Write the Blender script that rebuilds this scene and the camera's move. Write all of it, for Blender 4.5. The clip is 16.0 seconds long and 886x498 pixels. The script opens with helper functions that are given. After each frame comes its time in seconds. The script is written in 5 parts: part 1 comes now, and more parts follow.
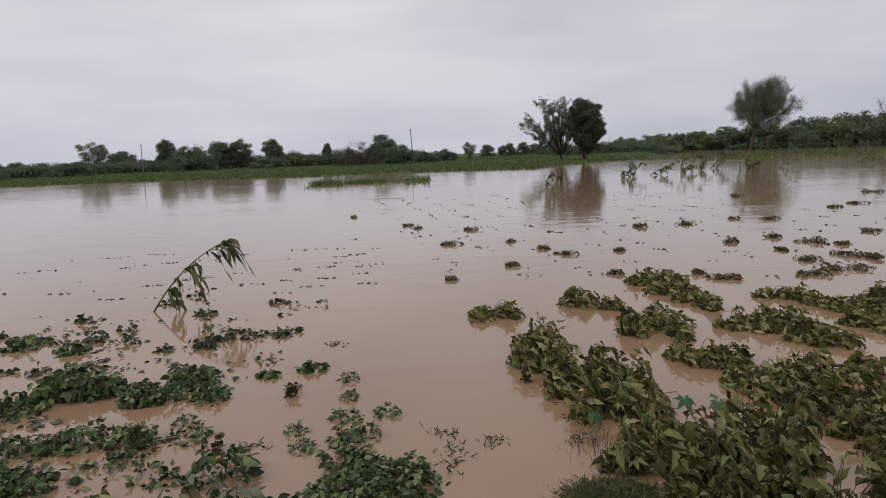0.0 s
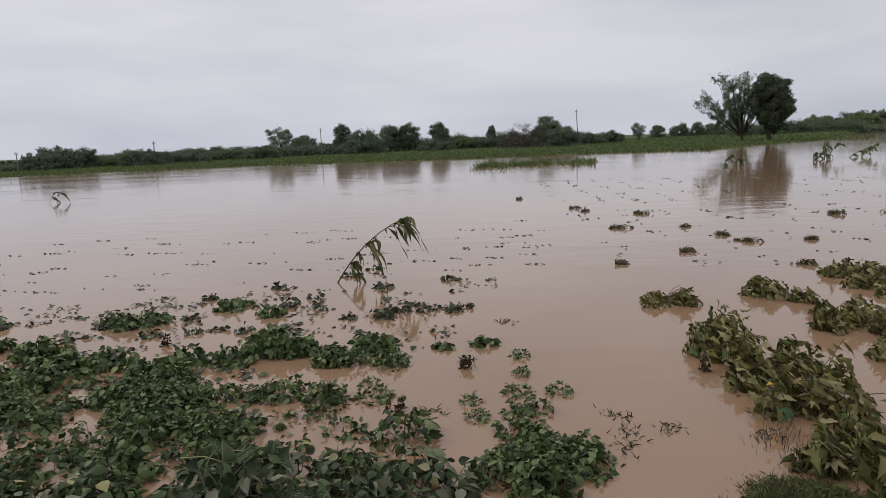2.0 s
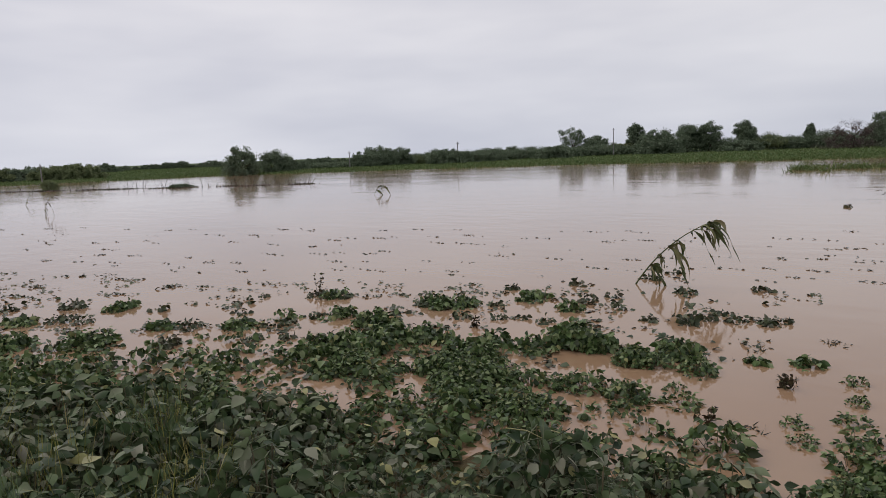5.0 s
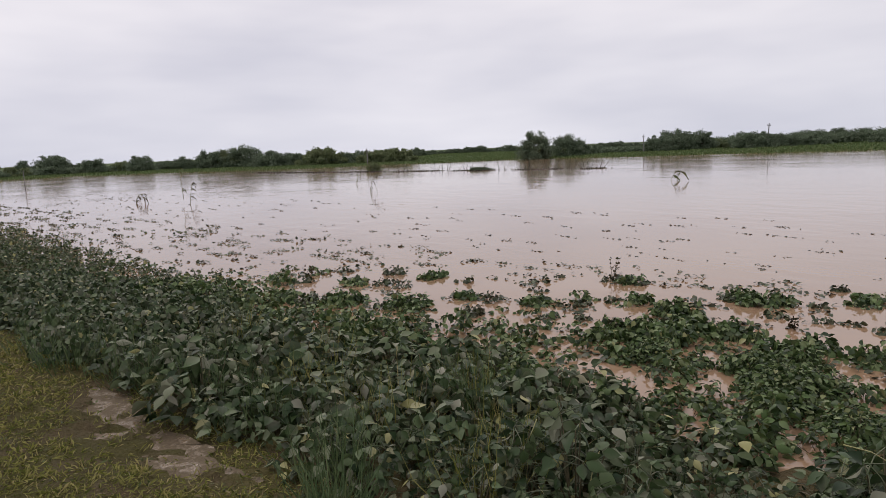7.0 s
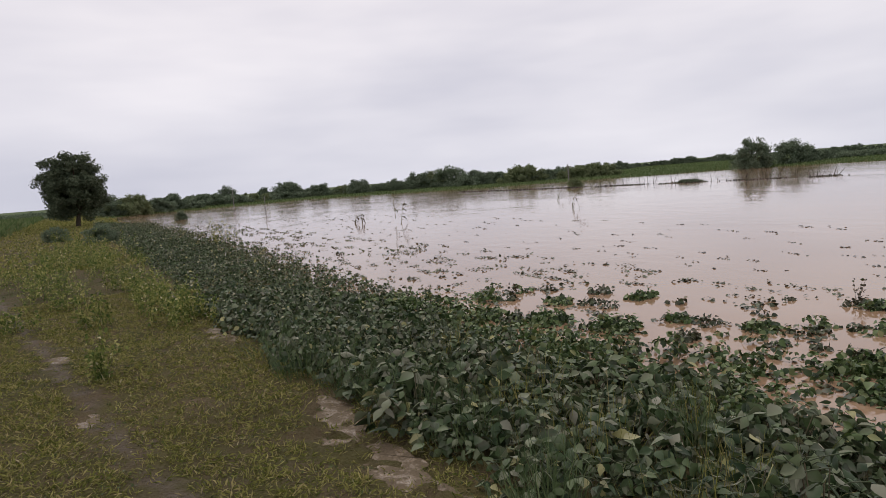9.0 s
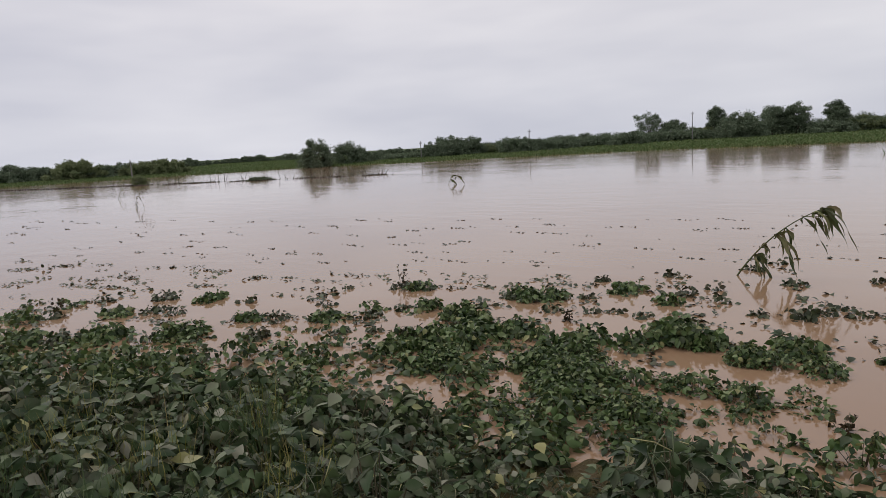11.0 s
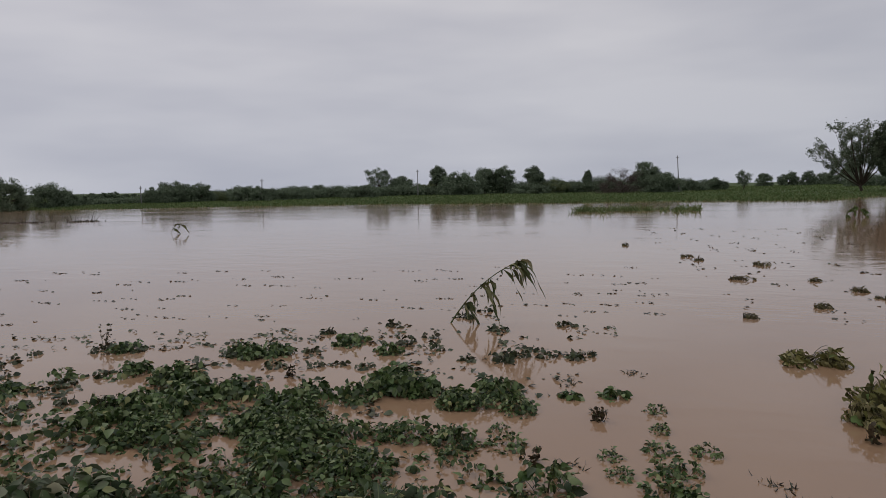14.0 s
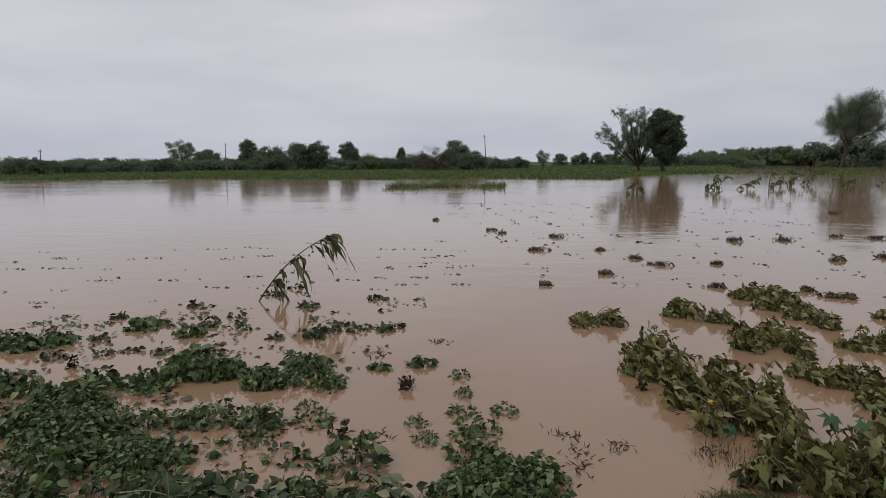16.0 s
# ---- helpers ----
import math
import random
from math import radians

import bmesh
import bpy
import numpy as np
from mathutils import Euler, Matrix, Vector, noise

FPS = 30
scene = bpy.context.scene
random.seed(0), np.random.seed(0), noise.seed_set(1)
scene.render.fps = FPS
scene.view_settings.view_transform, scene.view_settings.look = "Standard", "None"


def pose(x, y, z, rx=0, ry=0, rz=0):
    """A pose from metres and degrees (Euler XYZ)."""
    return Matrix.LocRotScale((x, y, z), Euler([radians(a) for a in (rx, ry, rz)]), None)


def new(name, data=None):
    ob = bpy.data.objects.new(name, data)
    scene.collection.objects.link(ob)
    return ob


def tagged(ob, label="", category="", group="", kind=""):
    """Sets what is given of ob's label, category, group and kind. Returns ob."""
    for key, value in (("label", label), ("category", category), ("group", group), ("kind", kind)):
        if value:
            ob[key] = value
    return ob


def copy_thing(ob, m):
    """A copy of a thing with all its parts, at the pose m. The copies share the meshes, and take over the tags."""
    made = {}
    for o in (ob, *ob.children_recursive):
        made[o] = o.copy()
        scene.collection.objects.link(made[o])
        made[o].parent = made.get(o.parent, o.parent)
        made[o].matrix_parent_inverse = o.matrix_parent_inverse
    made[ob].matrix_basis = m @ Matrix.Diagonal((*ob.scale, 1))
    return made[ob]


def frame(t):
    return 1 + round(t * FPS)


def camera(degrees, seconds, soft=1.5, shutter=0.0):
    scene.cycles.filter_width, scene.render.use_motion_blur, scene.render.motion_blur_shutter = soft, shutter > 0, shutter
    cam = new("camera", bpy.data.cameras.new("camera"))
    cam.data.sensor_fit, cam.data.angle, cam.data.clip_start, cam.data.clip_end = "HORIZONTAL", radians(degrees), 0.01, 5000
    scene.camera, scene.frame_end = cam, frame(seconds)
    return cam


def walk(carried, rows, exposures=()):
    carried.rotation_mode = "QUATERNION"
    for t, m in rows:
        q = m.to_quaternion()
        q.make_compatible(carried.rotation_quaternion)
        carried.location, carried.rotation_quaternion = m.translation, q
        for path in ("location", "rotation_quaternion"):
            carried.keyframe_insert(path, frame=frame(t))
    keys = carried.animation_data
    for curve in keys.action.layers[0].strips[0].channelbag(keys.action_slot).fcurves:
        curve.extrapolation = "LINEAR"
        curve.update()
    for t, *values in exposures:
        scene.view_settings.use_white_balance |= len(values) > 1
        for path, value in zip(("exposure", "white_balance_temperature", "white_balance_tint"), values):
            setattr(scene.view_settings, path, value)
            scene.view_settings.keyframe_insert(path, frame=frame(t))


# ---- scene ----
cam = camera(67.4, 16.0, soft=0.5)
# seconds, eye x, y, z, then yaw, pitch and lean in degrees
PATH = [
    (0, 0.000, 0.000, 1.900, 0.01, -8.13, 1.88),
    (0.5, -0.021, 0.016, 1.889, -0.20, -10.73, 2.38),
    (1, -0.069, -0.036, 1.908, 8.10, -9.28, 3.58),
    (1.5, -0.074, -0.061, 1.891, 11.15, -9.06, 2.47),
    (2, -0.111, -0.093, 1.889, 13.88, -9.13, 2.28),
    (2.5, -0.152, -0.129, 1.896, 17.39, -8.75, 0.64),
    (3, -0.184, -0.192, 1.899, 23.66, -7.60, 0.22),
    (3.2, -0.191, -0.196, 1.905, 26.54, -7.42, 1.09),
    (5.3, -0.278, -0.295, 1.863, 41.44, -8.00, 1.59),
    (5.5, -0.281, -0.325, 1.859, 44.36, -7.69, 1.29),
    (6, -0.310, -0.365, 1.860, 52.78, -7.28, 2.06),
    (6.5, -0.344, -0.373, 1.850, 58.76, -7.93, 2.30),
    (7, -0.352, -0.389, 1.855, 62.78, -8.51, 2.30),
    (7.5, -0.373, -0.452, 1.861, 68.51, -6.79, 2.74),
    (8, -0.366, -0.482, 1.872, 76.00, -6.12, 3.48),
    (8.5, -0.402, -0.470, 1.872, 76.97, -6.08, 4.41),
    (9, -0.419, -0.416, 1.882, 79.83, -6.09, 4.52),
    (9.5, -0.458, -0.318, 1.871, 74.66, -6.98, 7.54),
    (10, -0.569, -0.292, 1.869, 61.64, -5.17, 3.55),
    (10.2, -0.595, -0.254, 1.853, 56.39, -6.85, 3.36),
    (12.3, -0.554, -0.164, 1.882, 36.32, -6.31, 3.43),
    (12.5, -0.547, -0.173, 1.886, 35.06, -6.04, 2.92),
    (13, -0.537, -0.140, 1.885, 31.64, -5.06, 2.27),
    (13.5, -0.510, -0.129, 1.880, 27.33, -5.30, 1.46),
    (14, -0.488, -0.098, 1.882, 21.83, -5.28, 0.99),
    (14.5, -0.473, -0.075, 1.876, 17.34, -5.60, 1.20),
    (15, -0.463, -0.044, 1.865, 13.73, -6.00, 1.05),
    (15.5, -0.444, -0.026, 1.854, 10.15, -6.96, 0.31),
    (16, -0.425, -0.035, 1.847, 6.07, -7.46, 0.15),
]
EXPOSURES = [(0.0, 0.06, 6600, 10), (1.0, 0.22, 6600, 10), (2.0, 0.08, 6600, 10), (2.5, 0.06, 6600, 10), (3.2, 0.06, 6600, 10), (5.5, 0.18, 6620, 11), (7.0, 0.28, 6720, 13), (9.0, 0.3, 6760, 13), (10.2, 0.22, 6720, 12), (12.5, -0.06, 6600, 10), (14.0, -0.27, 6520, 11), (15.0, -0.21, 6520, 11), (16.0, -0.08, 6550, 10)]
walk(cam, [(t, pose(x, y, z, 90 + pitch, lean, yaw)) for t, x, y, z, yaw, pitch, lean in PATH], EXPOSURES)

# ---- world and light ----
SUN_UP, SUN_ROUND = 48, 270
world = bpy.data.worlds.new("overcast")
scene.world = world
world.use_nodes = True
wn, wl = world.node_tree.nodes, world.node_tree.links
wn.clear()
w_out, w_bg = wn.new("ShaderNodeOutputWorld"), wn.new("ShaderNodeBackground")
w_sky = wn.new("ShaderNodeTexSky")
w_sky.sky_type, w_sky.sun_disc = "NISHITA", False
w_sky.sun_elevation, w_sky.sun_rotation = radians(SUN_UP), radians(SUN_ROUND)
w_co, w_map, w_noise, w_ramp, w_mix = (wn.new(k) for k in ("ShaderNodeTexCoord", "ShaderNodeMapping", "ShaderNodeTexNoise", "ShaderNodeValToRGB", "ShaderNodeMix"))
w_map.inputs["Scale"].default_value = (1.0, 1.0, 4.5)
w_noise.inputs["Scale"].default_value, w_noise.inputs["Detail"].default_value, w_noise.inputs["Roughness"].default_value = 1.5, 4.0, 0.5
w_ramp.color_ramp.elements[0].position, w_ramp.color_ramp.elements[1].position = 0.34, 0.68
w_ramp.color_ramp.elements[0].color, w_ramp.color_ramp.elements[1].color = (5.9, 6.0, 6.8, 1), (8.5, 8.4, 8.8, 1)
w_mix.data_type = "RGBA"
w_mix.inputs["Factor"].default_value = 0.99
wl.new(w_co.outputs["Generated"], w_map.inputs["Vector"])
wl.new(w_map.outputs["Vector"], w_noise.inputs["Vector"])
wl.new(w_noise.outputs["Fac"], w_ramp.inputs["Fac"])
wl.new(w_sky.outputs["Color"], w_mix.inputs[6])
w_split, w_low, w_dim = wn.new("ShaderNodeSeparateXYZ"), wn.new("ShaderNodeValToRGB"), wn.new("ShaderNodeMix")
w_low.color_ramp.elements[0].position, w_low.color_ramp.elements[1].position = 0.0, 0.3
e_high = w_low.color_ramp.elements.new(0.62)
e_high.color = (1.1, 1.1, 1.1, 1)
w_low.color_ramp.elements[0].color, w_low.color_ramp.elements[1].color = (0.84, 0.88, 0.93, 1), (1, 1, 1, 1)
w_dim.data_type, w_dim.blend_type = "RGBA", "MULTIPLY"
w_dim.inputs["Factor"].default_value = 1.0
wl.new(w_co.outputs["Generated"], w_split.inputs["Vector"])
wl.new(w_split.outputs["Z"], w_low.inputs["Fac"])
wl.new(w_ramp.outputs["Color"], w_dim.inputs[6])
wl.new(w_low.outputs["Color"], w_dim.inputs[7])
w_side, w_lit = wn.new("ShaderNodeValToRGB"), wn.new("ShaderNodeMix")
w_half = wn.new("ShaderNodeMapRange")
w_half.inputs["From Min"].default_value, w_half.inputs["From Max"].default_value = -1.0, 0.5
w_side.color_ramp.elements[0].color, w_side.color_ramp.elements[1].color = (1.12, 1.11, 1.1, 1), (0.88, 0.89, 0.9, 1)
w_lit.data_type, w_lit.blend_type = "RGBA", "MULTIPLY"
w_lit.inputs["Factor"].default_value = 1.0
wl.new(w_split.outputs["X"], w_half.inputs["Value"])
wl.new(w_half.outputs["Result"], w_side.inputs["Fac"])
wl.new(w_dim.outputs[2], w_lit.inputs[6])
wl.new(w_side.outputs["Color"], w_lit.inputs[7])
wl.new(w_lit.outputs[2], w_mix.inputs[7])
wl.new(w_mix.outputs[2], w_bg.inputs["Color"])
w_bg.inputs["Strength"].default_value = 0.085
wl.new(w_bg.outputs["Background"], w_out.inputs["Surface"])
sun = new("sun", bpy.data.lights.new("sun", "SUN"))
sun.data.energy, sun.data.angle, sun.data.color = 0.6, radians(25), (1.0, 0.96, 0.9)
sun.matrix_world = pose(0, 0, 40, 90 - SUN_UP, 0, SUN_ROUND - 360)


# ---- materials ----
def shader(name, rough=0.6, spec=0.3):
    m = bpy.data.materials.new(name)
    m.use_nodes = True
    n, l = m.node_tree.nodes, m.node_tree.links
    b = n["Principled BSDF"]
    b.inputs["Roughness"].default_value = rough
    b.inputs["Specular IOR Level"].default_value = spec
    return m, n, l, b


def ramp_node(n, stops):
    r = n.new("ShaderNodeValToRGB")
    while len(r.color_ramp.elements) < len(stops):
        r.color_ramp.elements.new(0.5)
    for e, (p, c) in zip(r.color_ramp.elements, stops):
        e.position, e.color = p, (*c, 1)
    return r


def noise_node(n, l, scale, detail=4.0, rough=0.55, stretch=None, distortion=0.0):
    co, t = n.new("ShaderNodeTexCoord"), n.new("ShaderNodeTexNoise")
    t.inputs["Scale"].default_value, t.inputs["Detail"].default_value = scale, detail
    t.inputs["Roughness"].default_value, t.inputs["Distortion"].default_value = rough, distortion
    if stretch:
        mp = n.new("ShaderNodeMapping")
        mp.inputs["Scale"].default_value = stretch
        l.new(co.outputs["Object"], mp.inputs["Vector"])
        l.new(mp.outputs["Vector"], t.inputs["Vector"])
    else:
        l.new(co.outputs["Object"], t.inputs["Vector"])
    return t


def mix_node(n, l, fac, a, b, mode="MIX"):
    m = n.new("ShaderNodeMix")
    m.data_type, m.blend_type = "RGBA", mode
    for sock, v in ((m.inputs[0], fac), (m.inputs[6], a), (m.inputs[7], b)):
        if isinstance(v, (int, float)):
            sock.default_value = v
        elif isinstance(v, tuple):
            sock.default_value = (*v, 1)
        else:
            l.new(v, sock)
    return m.outputs[2]


def bump_node(n, l, b, height, strength, distance):
    bp = n.new("ShaderNodeBump")
    bp.inputs["Strength"].default_value, bp.inputs["Distance"].default_value = strength, distance
    l.new(height, bp.inputs["Height"])
    l.new(bp.outputs["Normal"], b.inputs["Normal"])


def leafy(name, stops, rough=0.55, spec=0.35, mud=(0.16, 0.11, 0.075), mud_amount=0.25, thin=0.0):
    """Foliage: each leaf its own green, with silt drying on it in patches."""
    m, n, l, b = shader(name, rough, spec)
    g, o = n.new("ShaderNodeNewGeometry"), n.new("ShaderNodeObjectInfo")
    add = n.new("ShaderNodeMath")
    add.operation = "ADD"
    l.new(g.outputs["Random Per Island"], add.inputs[0])
    l.new(o.outputs["Random"], add.inputs[1])
    fr = n.new("ShaderNodeMath")
    fr.operation = "FRACT"
    l.new(add.outputs[0], fr.inputs[0])
    r = ramp_node(n, stops)
    l.new(fr.outputs[0], r.inputs["Fac"])
    t = noise_node(n, l, 9.0, 5.0)
    tr = ramp_node(n, [(0.45, (0, 0, 0)), (0.75, (mud_amount * 2,) * 3)])
    l.new(t.outputs["Fac"], tr.inputs["Fac"])
    c = mix_node(n, l, tr.outputs["Color"], r.outputs["Color"], mud)
    l.new(c, b.inputs["Base Color"])
    if thin:
        b.inputs["Transmission Weight"].default_value = 0.0
        d, ms = n.new("ShaderNodeBsdfTranslucent"), n.new("ShaderNodeMixShader")
        l.new(c, d.inputs["Color"])
        ms.inputs["Fac"].default_value = thin
        l.new(b.outputs["BSDF"], ms.inputs[1])
        l.new(d.outputs["BSDF"], ms.inputs[2])
        l.new(ms.outputs["Shader"], n["Material Output"].inputs["Surface"])
    return m


BEAN = leafy("bean_leaf", [(0.0, (0.02, 0.04, 0.015)), (0.25, (0.036, 0.064, 0.023)), (0.5, (0.064, 0.1, 0.037)), (0.72, (0.11, 0.15, 0.065)), (0.88, (0.18, 0.2, 0.12)), (0.955, (0.24, 0.235, 0.17)), (0.985, (0.38, 0.36, 0.15))], 0.5, 0.25, mud=(0.15, 0.128, 0.098), mud_amount=0.3, thin=0.12)
BEAN_DEEP = leafy("wet_green_bean_leaf", [(0.0, (0.018, 0.036, 0.011)), (0.3, (0.039, 0.072, 0.02)), (0.55, (0.078, 0.13, 0.036)), (0.78, (0.15, 0.205, 0.078)), (0.93, (0.2, 0.24, 0.11)), (0.99, (0.24, 0.24, 0.09))], 0.46, 0.28, mud=(0.12, 0.1, 0.064), mud_amount=0.16, thin=0.12)
COTTON = leafy("cotton_leaf", [(0.0, (0.03, 0.03, 0.009)), (0.25, (0.075, 0.078, 0.02)), (0.5, (0.18, 0.17, 0.05)), (0.75, (0.3, 0.27, 0.13)), (0.9, (0.4, 0.36, 0.2)), (0.97, (0.12, 0.18, 0.06))], 0.6, 0.14, mud=(0.2, 0.15, 0.08), mud_amount=0.25, thin=0.2)
COTTON_LEAFY = leafy("olive_cotton_leaf", [(0.0, (0.03, 0.038, 0.01)), (0.3, (0.07, 0.084, 0.02)), (0.6, (0.145, 0.15, 0.042)), (0.85, (0.26, 0.245, 0.11)), (0.95, (0.36, 0.33, 0.17)), (1.0, (0.06, 0.14, 0.05))], 0.55, 0.17, mud=(0.19, 0.15, 0.09), mud_amount=0.2, thin=0.2)
COTTON_TIP = leafy("drowned_cotton_leaf", [(0.0, (0.05, 0.043, 0.018)), (0.6, (0.1, 0.087, 0.036)), (1.0, (0.17, 0.15, 0.07))], 0.55, 0.2, mud=(0.15, 0.11, 0.07), mud_amount=0.35, thin=0.15)
COTTON_GREEN = leafy("fresh_cotton_leaf", [(0.0, (0.045, 0.12, 0.055)), (1.0, (0.07, 0.15, 0.06))], 0.5, 0.3, mud_amount=0.05, thin=0.2)
YELLOW_LEAF = leafy("yellow_leaf", [(0.0, (0.62, 0.36, 0.03)), (1.0, (0.68, 0.45, 0.08))], 0.5, 0.3, mud_amount=0.05, thin=0.2)
STEM = leafy("green_brown_stem", [(0.0, (0.06, 0.055, 0.03)), (1.0, (0.1, 0.085, 0.045))], 0.7, 0.2)
MAIZE = leafy("maize_leaf", [(0.0, (0.05, 0.07, 0.026)), (0.5, (0.095, 0.118, 0.046)), (0.85, (0.17, 0.175, 0.075)), (1.0, (0.26, 0.24, 0.13))], 0.55, 0.2, mud=(0.16, 0.12, 0.07), mud_amount=0.35, thin=0.15)
BEAN_WET = leafy("wet_bean_leaf", [(0.0, (0.024, 0.034, 0.014)), (0.5, (0.042, 0.056, 0.024)), (0.85, (0.075, 0.095, 0.042)), (1.0, (0.12, 0.12, 0.07))], 0.5, 0.3)
SPRIG = leafy("dark_weed_leaf", [(0.0, (0.04, 0.03, 0.016)), (0.6, (0.07, 0.05, 0.026)), (1.0, (0.06, 0.08, 0.03))], 0.6, 0.2)
SODDEN = leafy("sodden_leaf", [(0.0, (0.03, 0.03, 0.022)), (0.6, (0.05, 0.048, 0.033)), (1.0, (0.06, 0.075, 0.04))], 0.45, 0.4)
GRASS = leafy("path_grass", [(0.0, (0.08, 0.1, 0.022)), (0.35, (0.17, 0.18, 0.042)), (0.7, (0.29, 0.275, 0.08)), (1.0, (0.4, 0.33, 0.15))], 0.75, 0.1, mud_amount=0.15, thin=0.25)
STRAW = leafy("dry_straw", [(0.0, (0.2, 0.16, 0.08)), (0.6, (0.32, 0.27, 0.14)), (1.0, (0.42, 0.37, 0.22))], 0.7, 0.15, mud_amount=0.1, thin=0.2)
FRESH_GRASS = leafy("fresh_grass", [(0.0, (0.06, 0.1, 0.04)), (0.6, (0.09, 0.14, 0.055)), (1.0, (0.15, 0.18, 0.075))], 0.6, 0.25, mud_amount=0.1, thin=0.2)
WEED = leafy("yellow_green_weed", [(0.0, (0.06, 0.1, 0.028)), (0.35, (0.13, 0.18, 0.045)), (0.7, (0.26, 0.28, 0.08)), (0.93, (0.4, 0.37, 0.13)), (1.0, (0.6, 0.55, 0.35))], 0.7, 0.12, mud_amount=0.05, thin=0.3)
WET_GRASS = leafy("wet_grass", [(0.0, (0.045, 0.07, 0.02)), (0.6, (0.085, 0.115, 0.034)), (1.0, (0.14, 0.15, 0.055))], 0.5, 0.3, mud_amount=0.3, thin=0.15)
FIELD = leafy("field_green", [(0.0, (0.08, 0.128, 0.045)), (0.5, (0.12, 0.175, 0.064)), (1.0, (0.175, 0.205, 0.09))], 0.8, 0.1, mud_amount=0.1, thin=0.25)
# these two greens are paled beyond real foliage: distance haze put into the colour
TREE_HAZED = leafy("hazed_tree_leaf", [(0.0, (0.115, 0.156, 0.098)), (0.5, (0.155, 0.198, 0.127)), (1.0, (0.201, 0.24, 0.161))], 0.8, 0.1, mud=(0.13, 0.15, 0.1), mud_amount=0.2, thin=0.35)
TREE_LIGHT_HAZED = leafy("light_hazed_tree_leaf", [(0.0, (0.143, 0.182, 0.088)), (0.5, (0.187, 0.22, 0.11)), (1.0, (0.231, 0.253, 0.132))], 0.8, 0.1, mud=(0.14, 0.16, 0.09), mud_amount=0.2, thin=0.35)
TREE_DARK = leafy("dark_tree_leaf", [(0.0, (0.073, 0.094, 0.057)), (0.6, (0.103, 0.128, 0.077)), (1.0, (0.149, 0.17, 0.105))], 0.75, 0.12, mud=(0.09, 0.1, 0.07), mud_amount=0.1, thin=0.3)
TREE_GREY = leafy("grey_tree_leaf", [(0.0, (0.12, 0.155, 0.095)), (0.6, (0.165, 0.2, 0.13)), (1.0, (0.21, 0.235, 0.165))], 0.75, 0.12, mud=(0.15, 0.17, 0.12), mud_amount=0.1, thin=0.35)
TREE_BROWN = leafy("brown_twig", [(0.0, (0.075, 0.058, 0.052)), (1.0, (0.12, 0.095, 0.082))], 0.85, 0.1, mud_amount=0.05)
BARK = leafy("bark", [(0.0, (0.045, 0.036, 0.027)), (1.0, (0.07, 0.055, 0.042))], 0.85, 0.15)


def water_material(name, tint_a, tint_b, ripple, rough, gust=0.0):
    """Silty water: small ripples, stirred up in wind-blown patches where gust is set."""
    m, n, l, b = shader(name, rough, 0.9)
    b.inputs["IOR"].default_value = 1.33
    t = noise_node(n, l, 0.22, 5.0, 0.6, (1, 0.6, 1))
    r = ramp_node(n, [(0.3, tint_a), (0.7, tint_b)])
    l.new(t.outputs["Fac"], r.inputs["Fac"])
    l.new(r.outputs["Color"], b.inputs["Base Color"])
    w1 = noise_node(n, l, 1.6, 3.0, 0.5, (0.55, 1.0, 1))
    w2 = noise_node(n, l, 9.0, 2.0, 0.5, (0.6, 1.0, 1))
    calm = noise_node(n, l, 0.16, 5.0, 0.62, (0.6, 1.0, 1))
    cr = ramp_node(n, [(0.42, (0.3,) * 3), (0.5, (0.8,) * 3), (0.6, (1.0 + gust,) * 3)])
    l.new(calm.outputs["Fac"], cr.inputs["Fac"])
    s = n.new("ShaderNodeMath")
    s.operation, s.inputs[1].default_value = "MULTIPLY", 0.16
    l.new(w2.outputs["Fac"], s.inputs[0])
    a = n.new("ShaderNodeMath")
    a.operation = "ADD"
    l.new(w1.outputs["Fac"], a.inputs[0])
    l.new(s.outputs[0], a.inputs[1])
    k = n.new("ShaderNodeMath")
    k.operation = "MULTIPLY"
    l.new(a.outputs[0], k.inputs[0])
    l.new(cr.outputs["Color"], k.inputs[1])
    if gust:
        # open water to the west lies in the wind
        co, xyz, wind, stir = n.new("ShaderNodeTexCoord"), n.new("ShaderNodeSeparateXYZ"), n.new("ShaderNodeMapRange"), n.new("ShaderNodeMath")
        for key, v in (("From Min", -22), ("From Max", -75), ("To Min", 1.0), ("To Max", 5.0)):
            wind.inputs[key].default_value = v
        stir.operation = "MULTIPLY"
        l.new(co.outputs["Object"], xyz.inputs["Vector"])
        l.new(xyz.outputs["X"], wind.inputs["Value"])
        l.new(k.outputs[0], stir.inputs[0])
        l.new(wind.outputs["Result"], stir.inputs[1])
        k = stir
    bump_node(n, l, b, k.outputs[0], 1.0, ripple)
    return m


WATER = water_material("muddy_water", (0.285, 0.178, 0.106), (0.325, 0.206, 0.127), 0.006, 0.07, 0.7)


